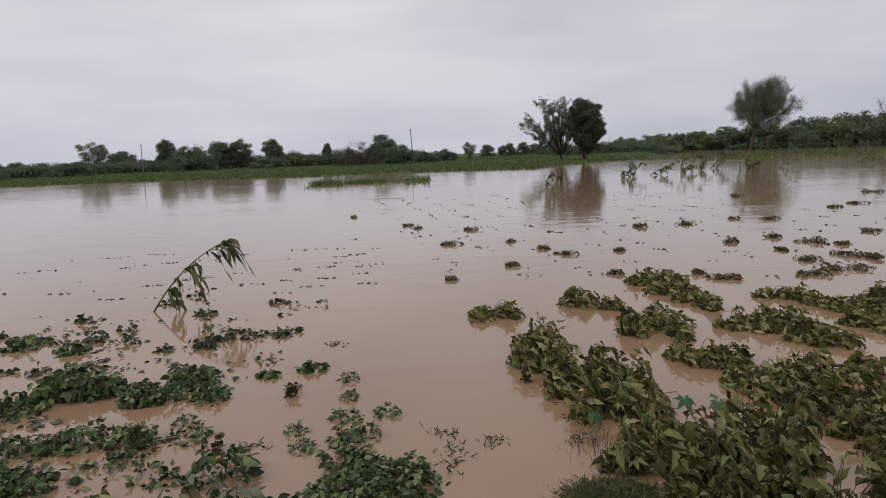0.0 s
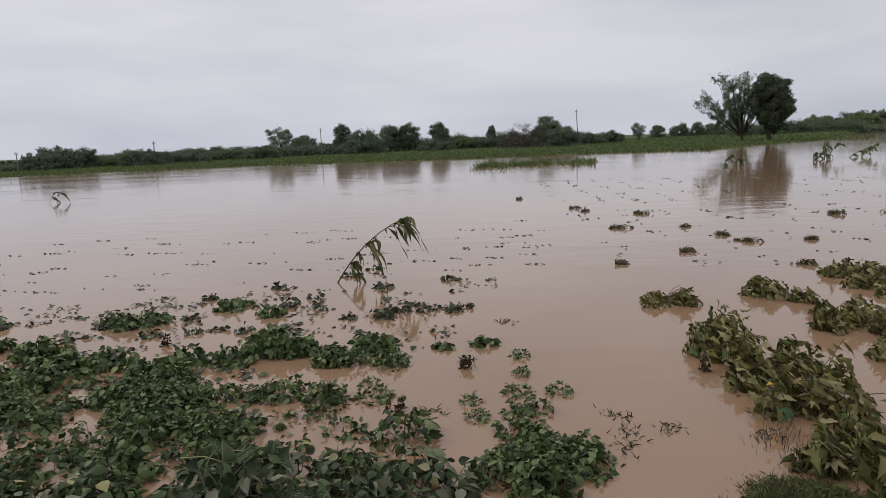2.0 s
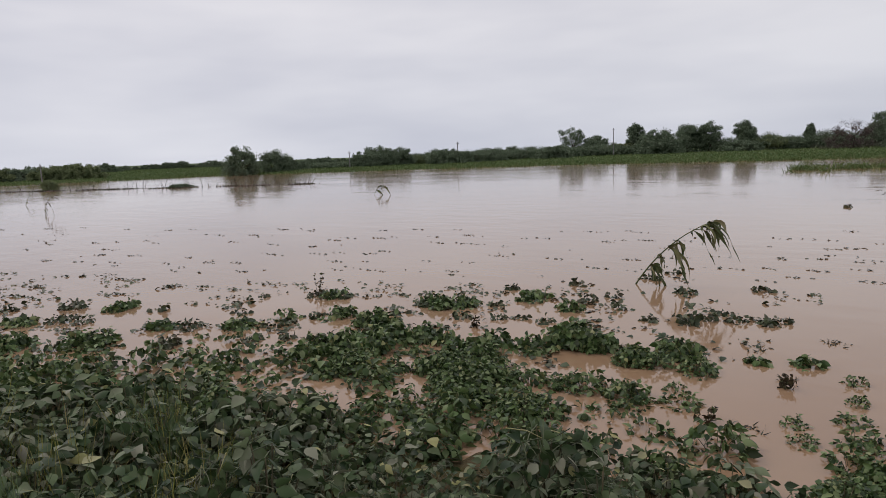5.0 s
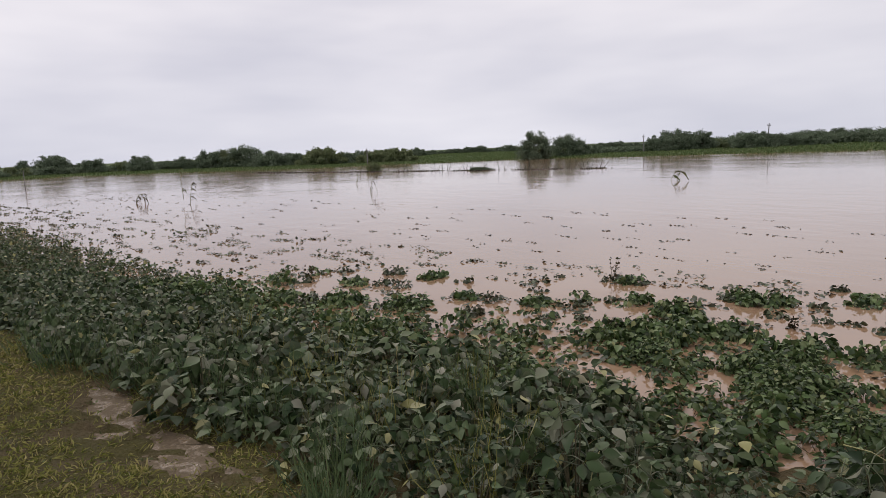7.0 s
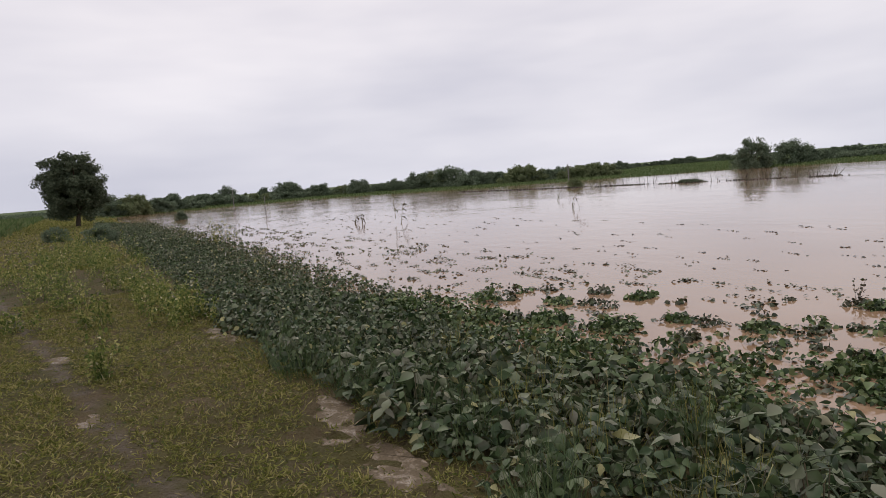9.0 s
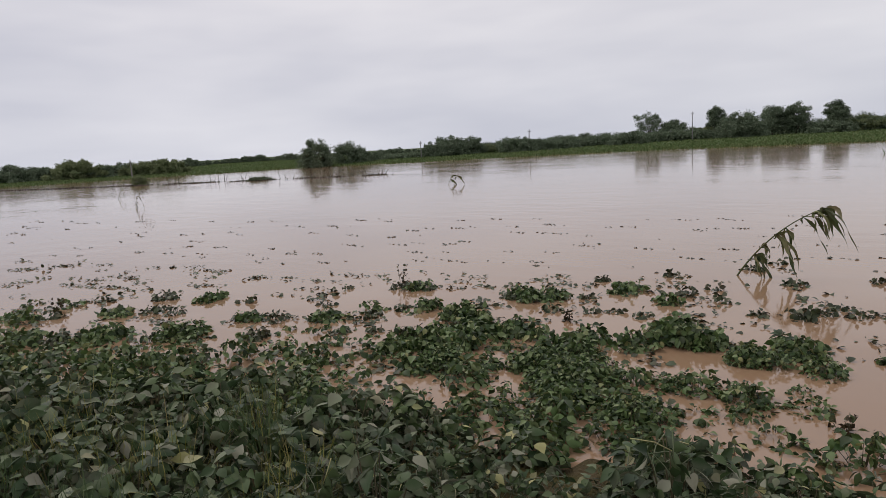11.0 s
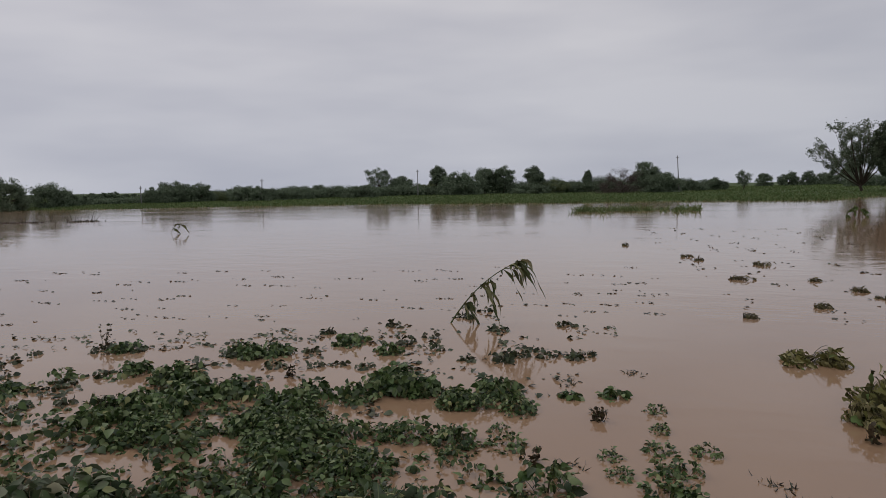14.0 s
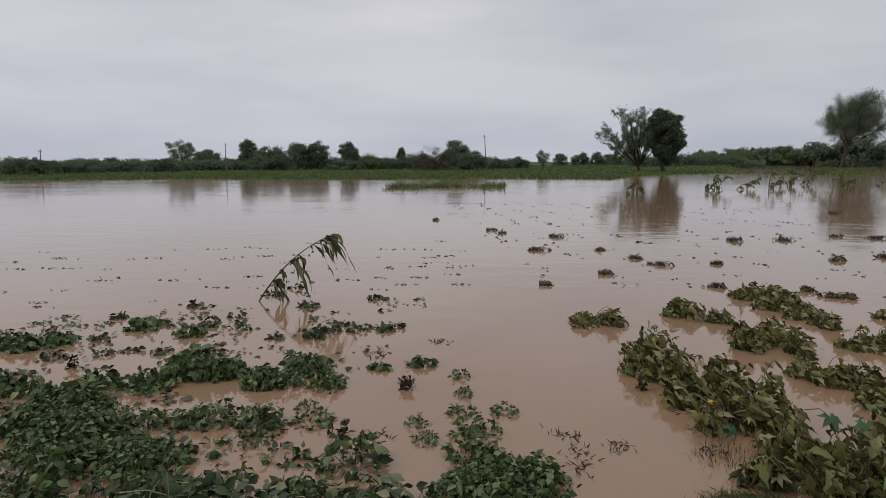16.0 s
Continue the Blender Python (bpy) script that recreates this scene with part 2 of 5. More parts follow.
def puddle_material():
    """A thin broken film of water on churned mud."""
    m, n, l, b = shader("puddle_water", 0.1, 0.3)
    film, grain = noise_node(n, l, 9.0, 6.0, 0.7), noise_node(n, l, 60.0, 3.0)
    open_water = ramp_node(n, [(0.5, (0.0,) * 3), (0.6, (1.0,) * 3)])
    l.new(film.outputs["Fac"], open_water.inputs["Fac"])
    mud = ramp_node(n, [(0.3, (0.085, 0.062, 0.036)), (0.7, (0.14, 0.102, 0.06))])
    l.new(grain.outputs["Fac"], mud.inputs["Fac"])
    l.new(mix_node(n, l, open_water.outputs["Color"], mud.outputs["Color"], (0.19, 0.135, 0.085)), b.inputs["Base Color"])
    wet = ramp_node(n, [(0.0, (0.85,) * 3), (1.0, (0.06,) * 3)])
    l.new(open_water.outputs["Color"], wet.inputs["Fac"])
    l.new(wet.outputs["Color"], b.inputs["Roughness"])
    bump_node(n, l, b, film.outputs["Fac"], 0.6, 0.02)
    return m


PUDDLE = puddle_material()


def ground_material():
    m, n, l, b = shader("earth", 0.9, 0.15)
    big, mid, fine = noise_node(n, l, 0.35, 4.0), noise_node(n, l, 3.0, 5.0), noise_node(n, l, 40.0, 4.0)
    earth = ramp_node(n, [(0.3, (0.1, 0.07, 0.046)), (0.7, (0.15, 0.108, 0.07))])
    l.new(fine.outputs["Fac"], earth.inputs["Fac"])
    turf = ramp_node(n, [(0.3, (0.05, 0.05, 0.016)), (0.7, (0.1, 0.088, 0.03))])
    l.new(mid.outputs["Fac"], turf.inputs["Fac"])
    gr = ramp_node(n, [(0.38, (0.15,) * 3), (0.55, (0.8,) * 3)])
    l.new(mid.outputs["Fac"], gr.inputs["Fac"])
    c = mix_node(n, l, gr.outputs["Color"], earth.outputs["Color"], turf.outputs["Color"])
    br = ramp_node(n, [(0.35, (0.8, 0.85, 0.7)), (0.7, (1.15, 1.1, 1.0))])
    l.new(big.outputs["Fac"], br.inputs["Fac"])
    co, far = n.new("ShaderNodeTexCoord"), n.new("ShaderNodeVectorMath")
    far.operation = "LENGTH"
    l.new(co.outputs["Object"], far.inputs[0])
    fm = n.new("ShaderNodeMapRange")
    fm.inputs["From Min"].default_value, fm.inputs["From Max"].default_value = 50, 75
    l.new(far.outputs["Value"], fm.inputs["Value"])
    field = ramp_node(n, [(0.3, (0.055, 0.085, 0.03)), (0.7, (0.09, 0.12, 0.045))])
    l.new(big.outputs["Fac"], field.inputs["Fac"])
    near = mix_node(n, l, 1.0, c, br.outputs["Color"], "MULTIPLY")
    # a trodden, grassless line of wet mud along the path
    way = n.new("ShaderNodeMapping")
    way.vector_type = "TEXTURE"
    way.inputs["Location"].default_value = (-5.6, -2.2, 0)
    way.inputs["Rotation"].default_value = (0, 0, math.atan2(0.47, 0.88))
    l.new(co.outputs["Object"], way.inputs["Vector"])
    sp, rag = n.new("ShaderNodeSeparateXYZ"), noise_node(n, l, 2.6, 6.0, 0.7)
    l.new(way.outputs["Vector"], sp.inputs["Vector"])
    off = n.new("ShaderNodeMath")
    off.operation = "ABSOLUTE"
    l.new(sp.outputs["Y"], off.inputs[0])
    side = n.new("ShaderNodeMath")
    side.operation, side.inputs[1].default_value = "MULTIPLY_ADD", -0.95
    l.new(off.outputs[0], side.inputs[0])
    l.new(rag.outputs["Fac"], side.inputs[2])
    bare = ramp_node(n, [(0.37, (0.0,) * 3), (0.55, (0.85,) * 3)])
    l.new(side.outputs[0], bare.inputs["Fac"])
    wet = ramp_node(n, [(0.3, (0.07, 0.048, 0.034)), (0.7, (0.13, 0.094, 0.07))])
    l.new(fine.outputs["Fac"], wet.inputs["Fac"])
    near = mix_node(n, l, bare.outputs["Color"], near, wet.outputs["Color"])
    gloss = ramp_node(n, [(0.0, (0.9,) * 3), (1.0, (0.5,) * 3)])
    l.new(bare.outputs["Color"], gloss.inputs["Fac"])
    l.new(gloss.outputs["Color"], b.inputs["Roughness"])
    l.new(mix_node(n, l, fm.outputs["Result"], near, field.outputs["Color"]), b.inputs["Base Color"])
    bump_node(n, l, b, fine.outputs["Fac"], 1.0, 0.05)
    return m


EARTH = ground_material()


def plain(name, c, rough=0.7, metal=0.0, spec=0.3):
    m, n, l, b = shader(name, rough, spec)
    b.inputs["Metallic"].default_value = metal
    t = noise_node(n, l, 14.0, 5.0)
    r = ramp_node(n, [(0.3, tuple(v * 0.75 for v in c)), (0.7, c)])
    l.new(t.outputs["Fac"], r.inputs["Fac"])
    l.new(r.outputs["Color"], b.inputs["Base Color"])
    bump_node(n, l, b, t.outputs["Fac"], 0.3, 0.01)
    return m


CONCRETE = plain("concrete", (0.24, 0.23, 0.22), 0.85)
IRON = plain("iron", (0.2, 0.2, 0.2), 0.5, 0.8)

# ---- building helpers ----
rng = np.random.default_rng(7)


def unit(v):
    v = np.asarray(v, float)
    return v / np.maximum(np.linalg.norm(v, axis=-1, keepdims=True), 1e-9)


def mesh_from(name, verts, faces, material, smooth=True):
    me = bpy.data.meshes.new(name)
    me.from_pydata([tuple(v) for v in np.asarray(verts).tolist()], [], faces if isinstance(faces, list) else faces.tolist())
    me.materials.append(material)
    if smooth:
        me.shade_smooth()
    me.update()
    return me


def part(name, me, parent, label="", at=None):
    """Links a mesh as one part under a thing."""
    ob = new(name, me)
    ob.parent = parent
    if at is not None:
        ob.matrix_basis = at
    if label:
        tagged(ob, label)
    return ob


def thing(name, label, category, group="", kind="", at=None):
    ob = tagged(new(name), label, category, group, kind)
    ob.empty_display_size = 0.1
    if at is not None:
        ob.matrix_basis = at
    return ob


class Soup:
    """Gathers many small shapes for one mesh."""

    def __init__(self):
        self.v, self.f, self.n = [], [], 0

    def add(self, verts, faces):
        self.v.append(np.asarray(verts, float))
        self.f += [[i + self.n for i in q] for q in faces]
        self.n += len(verts)

    def spread(self, template, places, along, normal, sizes):
        """Copies of a flat shape (x across, y along, z up) at many places."""
        tv, tf = template
        p, d = np.asarray(places, float), unit(along)
        side = unit(np.cross(d, normal))
        up = np.cross(side, d)
        s = np.broadcast_to(np.asarray(sizes, float).reshape(-1, 1) if np.ndim(sizes) == 1 else np.asarray(sizes, float), (len(p), 3))
        out = p[:, None] + (tv[None, :, 0:1] * (side * s[:, 0:1])[:, None] + tv[None, :, 1:2] * (d * s[:, 1:2])[:, None] + tv[None, :, 2:3] * (up * s[:, 2:3])[:, None])
        k = len(tv)
        self.v.append(out.reshape(-1, 3))
        for i in range(len(p)):
            o = self.n + i * k
            self.f += [[j + o for j in q] for q in tf]
        self.n += k * len(p)

    def tube(self, points, r0, r1, sides=6):
        pts = np.asarray(points, float)
        d = unit(np.gradient(pts, axis=0))
        ref = np.where(np.abs(d[:, 2:3]) > 0.9, np.array([[1.0, 0, 0]]), np.array([[0, 0, 1.0]]))
        a = unit(np.cross(d, ref))
        b = np.cross(d, a)
        th = np.linspace(0, 2 * np.pi, sides, endpoint=False)
        r = np.linspace(r0, r1, len(pts))
        ring = pts[:, None] + (np.cos(th)[None, :, None] * a[:, None] + np.sin(th)[None, :, None] * b[:, None]) * r[:, None, None]
        f = [[i * sides + j, i * sides + (j + 1) % sides, (i + 1) * sides + (j + 1) % sides, (i + 1) * sides + j] for i in range(len(pts) - 1) for j in range(sides)]
        f.append(list(range((len(pts) - 1) * sides, len(pts) * sides)))
        self.add(ring.reshape(-1, 3), f)

    def mesh(self, name, material, smooth=True):
        return mesh_from(name, np.concatenate(self.v), self.f, material, smooth)


def outline_leaf(widths, fold=0.25, droop=0.3):
    """A leaf from half widths along its length: two halves folded at the midrib, bending down to the tip."""
    k = len(widths)
    v, f = [], []
    for i, w in enumerate(widths):
        y = i / (k - 1)
        z = -droop * y * y
        v += [(-w, y, z + fold * w), (0, y, z), (w, y, z + fold * w)]
    for i in range(k - 1):
        a = 3 * i
        f += [[a, a + 1, a + 4, a + 3], [a + 1, a + 2, a + 5, a + 4]]
    return np.array(v, float), f


OVATE = [outline_leaf([0.04, 0.32, 0.34, 0.19, 0.0], 0.2, 0.3), outline_leaf([0.04, 0.31, 0.32, 0.17, 0.0], -0.35, 0.6), outline_leaf([0.04, 0.33, 0.33, 0.16, 0.0], 0.5, 0.15)]
OVATE_MID = outline_leaf([0.04, 0.35, 0.31, 0.0], 0.25, 0.4)
OVATE_FAR = (np.array([(0, 0, 0), (-0.36, 0.45, 0.05), (0, 1, -0.25), (0.36, 0.45, 0.05)]), [[0, 3, 2, 1]])
LEAF_SPRAY = (np.array([(-0.45, 0.1, 0), (0.45, 0.25, 0.0), (0.0, 1, -0.2)]), [[0, 1, 2]])
BLADE = (np.array([(-0.5, 0, 0), (0.5, 0, 0), (0.35, 0.55, -0.06), (-0.35, 0.55, -0.06), (0, 1, -0.28)]), [[0, 1, 2, 3], [3, 2, 4]])
THIN_BLADE = (np.array([(-0.5, 0, 0), (0.5, 0, 0), (0.3, 0.6, 0.0), (0, 1, -0.3)]), [[0, 1, 2], [0, 2, 3]])


def palmate(lobes=5, droop=0.35, fold=0.12):
    """A lobed cotton leaf about its stalk's end."""
    tips = np.linspace(-2.1, 2.1, lobes)
    v, f = [(0.0, 0.0, 0.0)], []
    for i, a in enumerate(tips):
        r = 1.0 - 0.28 * abs(a) / 2.1
        if i == 0:
            v.append((0.32 * math.sin(a - 0.5), 0.32 * math.cos(a - 0.5), fold * 0.3))
        v.append((r * 0.62 * math.sin(a - 0.3), 0.62 * r * math.cos(a - 0.3), -droop * 0.2))
        v.append((r * math.sin(a), r * math.cos(a), -droop * r))
        v.append((r * 0.62 * math.sin(a + 0.3), 0.62 * r * math.cos(a + 0.3), -droop * 0.2))
        e = a + (tips[1] - tips[0]) / 2 if i < lobes - 1 else a + 0.5
        v.append((0.42 * math.sin(e), 0.42 * math.cos(e), fold))
    for i in range(lobes):
        s = 1 + 4 * i
        f += [[0, s + 4, s + 3, s], [s, s + 3, s + 2, s + 1]]
    v = np.array(v)
    v[:, 1] += 0.25
    return v, f


PALM = [palmate(5, 0.3, 0.1), palmate(5, 0.75, -0.1), palmate(3, 0.9, 0.25)]
# a limp leaf, hanging and furled round its middle
LIMP = [outline_leaf([0.02, 0.15, 0.24, 0.13, 0.19, 0.08, 0.0], 0.9, 0.4), outline_leaf([0.02, 0.17, 0.2, 0.13, 0.05, 0.0], -1.1, 0.75), outline_leaf([0.04, 0.2, 0.31, 0.15, 0.22, 0.07, 0.0], 0.6, 0.7)]

# ---- lie of the land ----
# shore of the flood round the first eye: bearing to the left in degrees, metres
SHORE = np.array([(-180, 60), (-100, 90), (-60, 160), (-36, 252), (-22, 252), (-18.5, 240), (-16.5, 122), (-13, 100), (-7.7, 76), (10.4, 74), (23, 79), (32.6, 83), (37, 85), (47, 88), (53, 94), (57, 97), (64, 94), (71, 95), (77, 97), (85, 109), (92, 120), (98.6, 116), (104.6, 110), (110, 99), (125, 90), (180, 60)])
# edge of the grass path: a straight line, and how far towards the water a place lies from it
EDGE_AT, EDGE_ALONG = np.array((-3.6, 0.08)), unit((-0.945, -0.327))
EDGE_OUT = np.array((EDGE_ALONG[1], -EDGE_ALONG[0]))


def wave(x, y, s, seed=0.0):
    """Cheap smooth noise between about -1 and 1."""
    x, y = np.asarray(x) / s + seed * 7.3, np.asarray(y) / s - seed * 3.1
    return (np.sin(1.3 * x + 0.7 * y + 1.1 * np.sin(0.9 * y + seed)) + np.sin(-0.8 * x + 1.6 * y + 1.3 * np.sin(1.1 * x - seed)) + np.sin(2.3 * x + 0.4 * y + 2.0) * np.sin(1.9 * y - 0.6 * x)) / 2.4


def edge_place(x, y):
    """Metres along the path's edge and out from it to the water."""
    dx, dy = np.asarray(x) - EDGE_AT[0], np.asarray(y) - EDGE_AT[1]
    return dx * EDGE_ALONG[0] + dy * EDGE_ALONG[1], dx * EDGE_OUT[0] + dy * EDGE_OUT[1]


PUDDLES = [(-4.5, -0.38, 0.62, 0.24, 32), (-5.2, -0.55, 0.55, 0.22, 16), (-3.8, -0.1, 0.4, 0.16, 35), (-8.3, -1.8, 0.6, 0.16, 22), (-12.6, -3.45, 1.5, 0.24, 20), (-7.8, -3.3, 0.35, 0.12, 25), (-5.75, -2.35, 0.25, 0.1, 25)]


def land(x, y):
    x, y = np.asarray(x, float), np.asarray(y, float)
    r, th = np.hypot(x, y), np.degrees(np.arctan2(-x, y))
    past = r - np.interp(th, SHORE[:, 0], SHORE[:, 1]) + 2.0 * wave(x, y, 9.0, 1)
    right = np.clip((-th - 5) / 25, 0, 1)
    far = np.interp(past, [-14, -3, 0, 3, 12, 60, 400], [-0.5, -0.25, 0.0, 0.1, 0.17, 0.25, 0.25]) + right * np.interp(past, [0, 5, 60, 400], [0, 0.1, 1.1, 1.5])
    a, s = edge_place(x, y)
    near = np.interp(s, [-40, -6, -0.3, 0.15, 2.4, 4.5, 7.5, 12], [0.7, 0.36, 0.3, 0.22, 0.0, -0.14, -0.33, -0.5])
    near = near + (0.012 * wave(x, y, 0.16, 8) + 0.018 * wave(x, y, 0.6, 2) + 0.035 * wave(x, y, 1.7, 3)) * np.clip(1 - r / 60, 0, 1)
    near = near - 0.24 * np.clip((x + 1.5) / 0.7, 0, 1) * np.clip((s - 0.3) / 0.9, 0, 1) * (s < 12)
    for px, py, lo, wi, turn in PUDDLES:
        c, q = math.cos(radians(turn)), math.sin(radians(turn))
        u, w = (x - px) * c + (y - py) * q, -(x - px) * q + (y - py) * c
        dip = np.exp(-((u / lo) ** 2 + (w / wi) ** 2))
        near = near - dip * (0.034 + 0.02 * wave(x, y, 0.05, 4) + 0.02 * wave(x, y, 0.12, 6))
    return np.maximum(near, far)


def ground_sheet():
    radii = np.concatenate([np.linspace(0.25, 13, 190), np.geomspace(13.3, 4200, 80)])
    th = np.radians(np.concatenate([np.linspace(-40, 125, 330), np.linspace(125, 320, 60)[1:-1]]))
    rr, tt = np.meshgrid(radii, th, indexing="ij")
    x, y = -rr * np.sin(tt), rr * np.cos(tt)
    v = np.stack([x, y, land(x, y)], -1).reshape(-1, 3)
    k = len(th)
    f = [[i * k + j, i * k + (j + 1) % k, (i + 1) * k + (j + 1) % k, (i + 1) * k + j] for i in range(len(radii) - 1) for j in range(k)]
    f.append(list(range(k))[::-1])
    tagged(new("ground", mesh_from("ground", v, f, EARTH)), "damp brown earth with sparse turf", "ground", kind="structure")


ground_sheet()


def water_sheet():
    radii = np.geomspace(0.4, 330, 64)
    th = np.linspace(0, 2 * np.pi, 120, endpoint=False)
    rr, tt = np.meshgrid(radii, th, indexing="ij")
    v = np.stack([-rr * np.sin(tt), rr * np.cos(tt), 0 * rr], -1).reshape(-1, 3)
    k = len(th)
    f = [[i * k + j, i * k + (j + 1) % k, (i + 1) * k + (j + 1) % k, (i + 1) * k + j] for i in range(len(radii) - 1) for j in range(k)]
    f.append(list(range(k))[::-1])
    tagged(new("water", mesh_from("water", v, f, WATER)), "still muddy brown flood water over the field", "water", kind="structure")


water_sheet()


# ---- trees ----
def crown_points(n_clumps, per, radius, height, low, rough, top_heavy=0.0, clump=1.0, full=False):
    """Clump centres in an uneven domed crown, then leaf places about them."""
    u = unit(rng.normal(size=(n_clumps, 3)))
    deep = rng.uniform(0.1, 1.0, (n_clumps, 1)) ** 0.36
    seed = rng.uniform(0, 20)
    uneven = 1 + rough * wave(u[:, 0] + u[:, 2], u[:, 1] - 0.6 * u[:, 2], 0.55, seed)[:, None]
    size = clump * rng.uniform(0.2, 0.34, n_clumps) * min(radius, (height - low) * 0.7)
    c = u * deep * uneven * np.array([[radius, radius, (height - low) * (0.68 if full else 0.5)]]) * (1 - 0.2 * clump)
    c[:, 2] += low + (0.32 if full else 0.5) * (height - low)
    k = np.clip((c[:, 2] - low) / max(height - low, 0.1), 0, 1)
    c[:, :2] *= ((1 - top_heavy + top_heavy * 1.25 * k) if top_heavy else 1 + 0.5 * np.clip(0.5 - k, 0, 0.5))[:, None]
    c[:, 2] = np.minimum(np.maximum(c[:, 2], low + 0.3 * size), height - 0.55 * size)
    which = np.repeat(np.arange(n_clumps), per)
    off = unit(rng.normal(size=(len(which), 3))) * rng.uniform(0.1, 0.95, (len(which), 1)) ** 0.6
    p = c[which] + off * size[which, None] * np.array([[1.1, 1.1, 0.8]])
    p[:, 2] = np.maximum(p[:, 2], 0.05)
    return c, p, off, (deep[which, 0] < 0.7)


def branch(a, b, sag, k=5):
    t = np.linspace(0, 1, k)[:, None]
    a, b = np.asarray(a, float), np.asarray(b, float)
    mid = (a + b) / 2 + np.asarray(sag)
    return (1 - t) ** 2 * a + 2 * t * (1 - t) * mid + t * t * b


KINDS = {  # clumps, leaves each, crown's low end, top-heaviness, roughness, leaf size, clump size, materials
    "bush": (76, 100, 0.0, 0.0, 0.07, 0.036, 0.95, (TREE_HAZED, TREE_LIGHT_HAZED)),
    "tree": (76, 104, 0.02, 0.0, 0.08, 0.036, 0.95, (TREE_HAZED, TREE_HAZED)),
    "tall": (66, 110, 0.14, 0.2, 0.12, 0.034, 0.95, (TREE_HAZED, TREE_HAZED)),
    "open": (64, 90, 0.15, 0.15, 0.3, 0.028, 0.8, (TREE_HAZED, TREE_HAZED)),
    "brown": (90, 90, 0.0, 0.0, 0.2, 0.014, 0.85, (TREE_BROWN, TREE_BROWN)),
    "dense": (190, 150, 0.06, 0.0, 0.3, 0.026, 0.7, (TREE_DARK, TREE_DARK)),
}
WORDS = {
    "bush": ("bush", "low rounded green bush on the far bank", "bush"),
    "tree": ("tree", "rounded dark green tree beyond the flood", "tree"),
    "tall": ("tree", "slim tree with a fan-shaped crown beyond the field", "tree"),
    "open": ("tree", "thin light green tree with an open crown", "tree"),
    "brown": ("thicket", "bare brown thorn thicket among green bushes", "bush"),
    "dense": ("tree", "dense dark green broad-crowned tree", "tree"),
}


def make_tree(x, y, top, radius, kind, base=None):
    z = float(land(x, y)) - 0.05 if base is None else base
    height = 1.04 * (top - z)
    radius = radius * (1.0 if kind == "dense" else 1.2)
    name, label, cat = WORDS[kind]
    clumps, per, low, heavy, rough, leaf, clump, mats = KINDS[kind]
    t = thing(name, label, cat, at=pose(x, y, z))
    c, p, off, heart = crown_points(clumps, per, radius, height, low * height, rough, heavy, clump, kind in ("bush", "tree", "brown"))
    w = Soup()
    tr = max(0.05, 0.022 * height)
    knee = max(low * height, 0.25 * height)
    lean = rng.normal(0, 0.05, 2) * height
    if kind in ("bush", "brown"):
        for q in c[rng.permutation(clumps)[:7]]:
            w.tube(branch((rng.normal(0, 0.1 * radius), rng.normal(0, 0.1 * radius), -0.1), q, (0, 0, 0.1 * height)), tr * 0.6, tr * 0.2, 5)
    else:
        w.tube(branch((0, 0, -0.2), (lean[0], lean[1], knee), (0, 0, 0)), tr * 1.5, tr, 7)
        for q in c[rng.permutation(clumps)[:10]]:
            w.tube(branch((lean[0], lean[1], knee * rng.uniform(0.75, 1.0)), q, (0, 0, 0.06 * height)), tr * 0.7, tr * 0.15, 5)
    part("trunk" if kind not in ("bush", "brown") else "stem", w.mesh("trunk", BARK), t)
    s = Soup()
    nrm = unit(off + rng.normal(0, 0.5, off.shape) + np.array([[0, 0, 0.5]]))
    along = rng.normal(size=off.shape) + np.array([[0, 0, -0.4]])
    s.spread(LEAF_SPRAY, p, along, nrm, leaf * rng.uniform(0.7, 1.4, len(p)) * (height * 0.5 + radius) * np.where(heart & (kind != "open"), 2.0, 1.0))
    part("crown", s.mesh("crown", mats[int(rng.random() < 0.3)], False), t)
    return t


# far trees and bushes by stretch of bank: x, y, height of the top over the water, half width, kind
BANK_AHEAD = [
    (-70.9, 97.1, 2.7, 2.0, "tree"), (-68.9, 98.5, 2.2, 3.9, "bush"), (-80.9, 126.5, 3.2, 2.3, "tree"), (-77.3, 128.8, 3.2, 1.7, "tree"),
    (-69.2, 88.3, 2.9, 3.3, "bush"), (-60.9, 109.4, 2.8, 3.8, "bush"), (-69.3, 133.2, 6.5, 2.9, "open"), (-65.1, 135.3, 4.7, 3.3, "tree"),
    (-60.2, 137.5, 3.2, 3.3, "bush"), (-57.2, 138.8, 6.9, 2.2, "tall"), (-48.7, 131.4, 5.6, 4.6, "bush"), (-47.4, 142.4, 6.3, 2.7, "tall"),
]
BANK_MIDDLE = [
    (-43.6, 143.6, 6.5, 2.6, "tall"), (-36.8, 145.5, 6.5, 2.4, "tall"), (-35.0, 135.6, 2.7, 3.8, "bush"), (-31.9, 146.6, 3.4, 3.8, "bush"),
    (-28.0, 147.4, 2.8, 2.8, "bush"), (-25.6, 147.8, 5.3, 1.1, "tall"), (-16.2, 129.0, 5.5, 4.2, "brown"), (-13.7, 149.4, 7.3, 3.1, "tree"),
    (-8.9, 129.7, 4.4, 3.3, "bush"), (-3.5, 149.9, 3.3, 2.6, "bush"), (0.3, 160.0, 3.5, 3.0, "bush"), (6.2, 159.8, 4.8, 1.6, "open"),
]
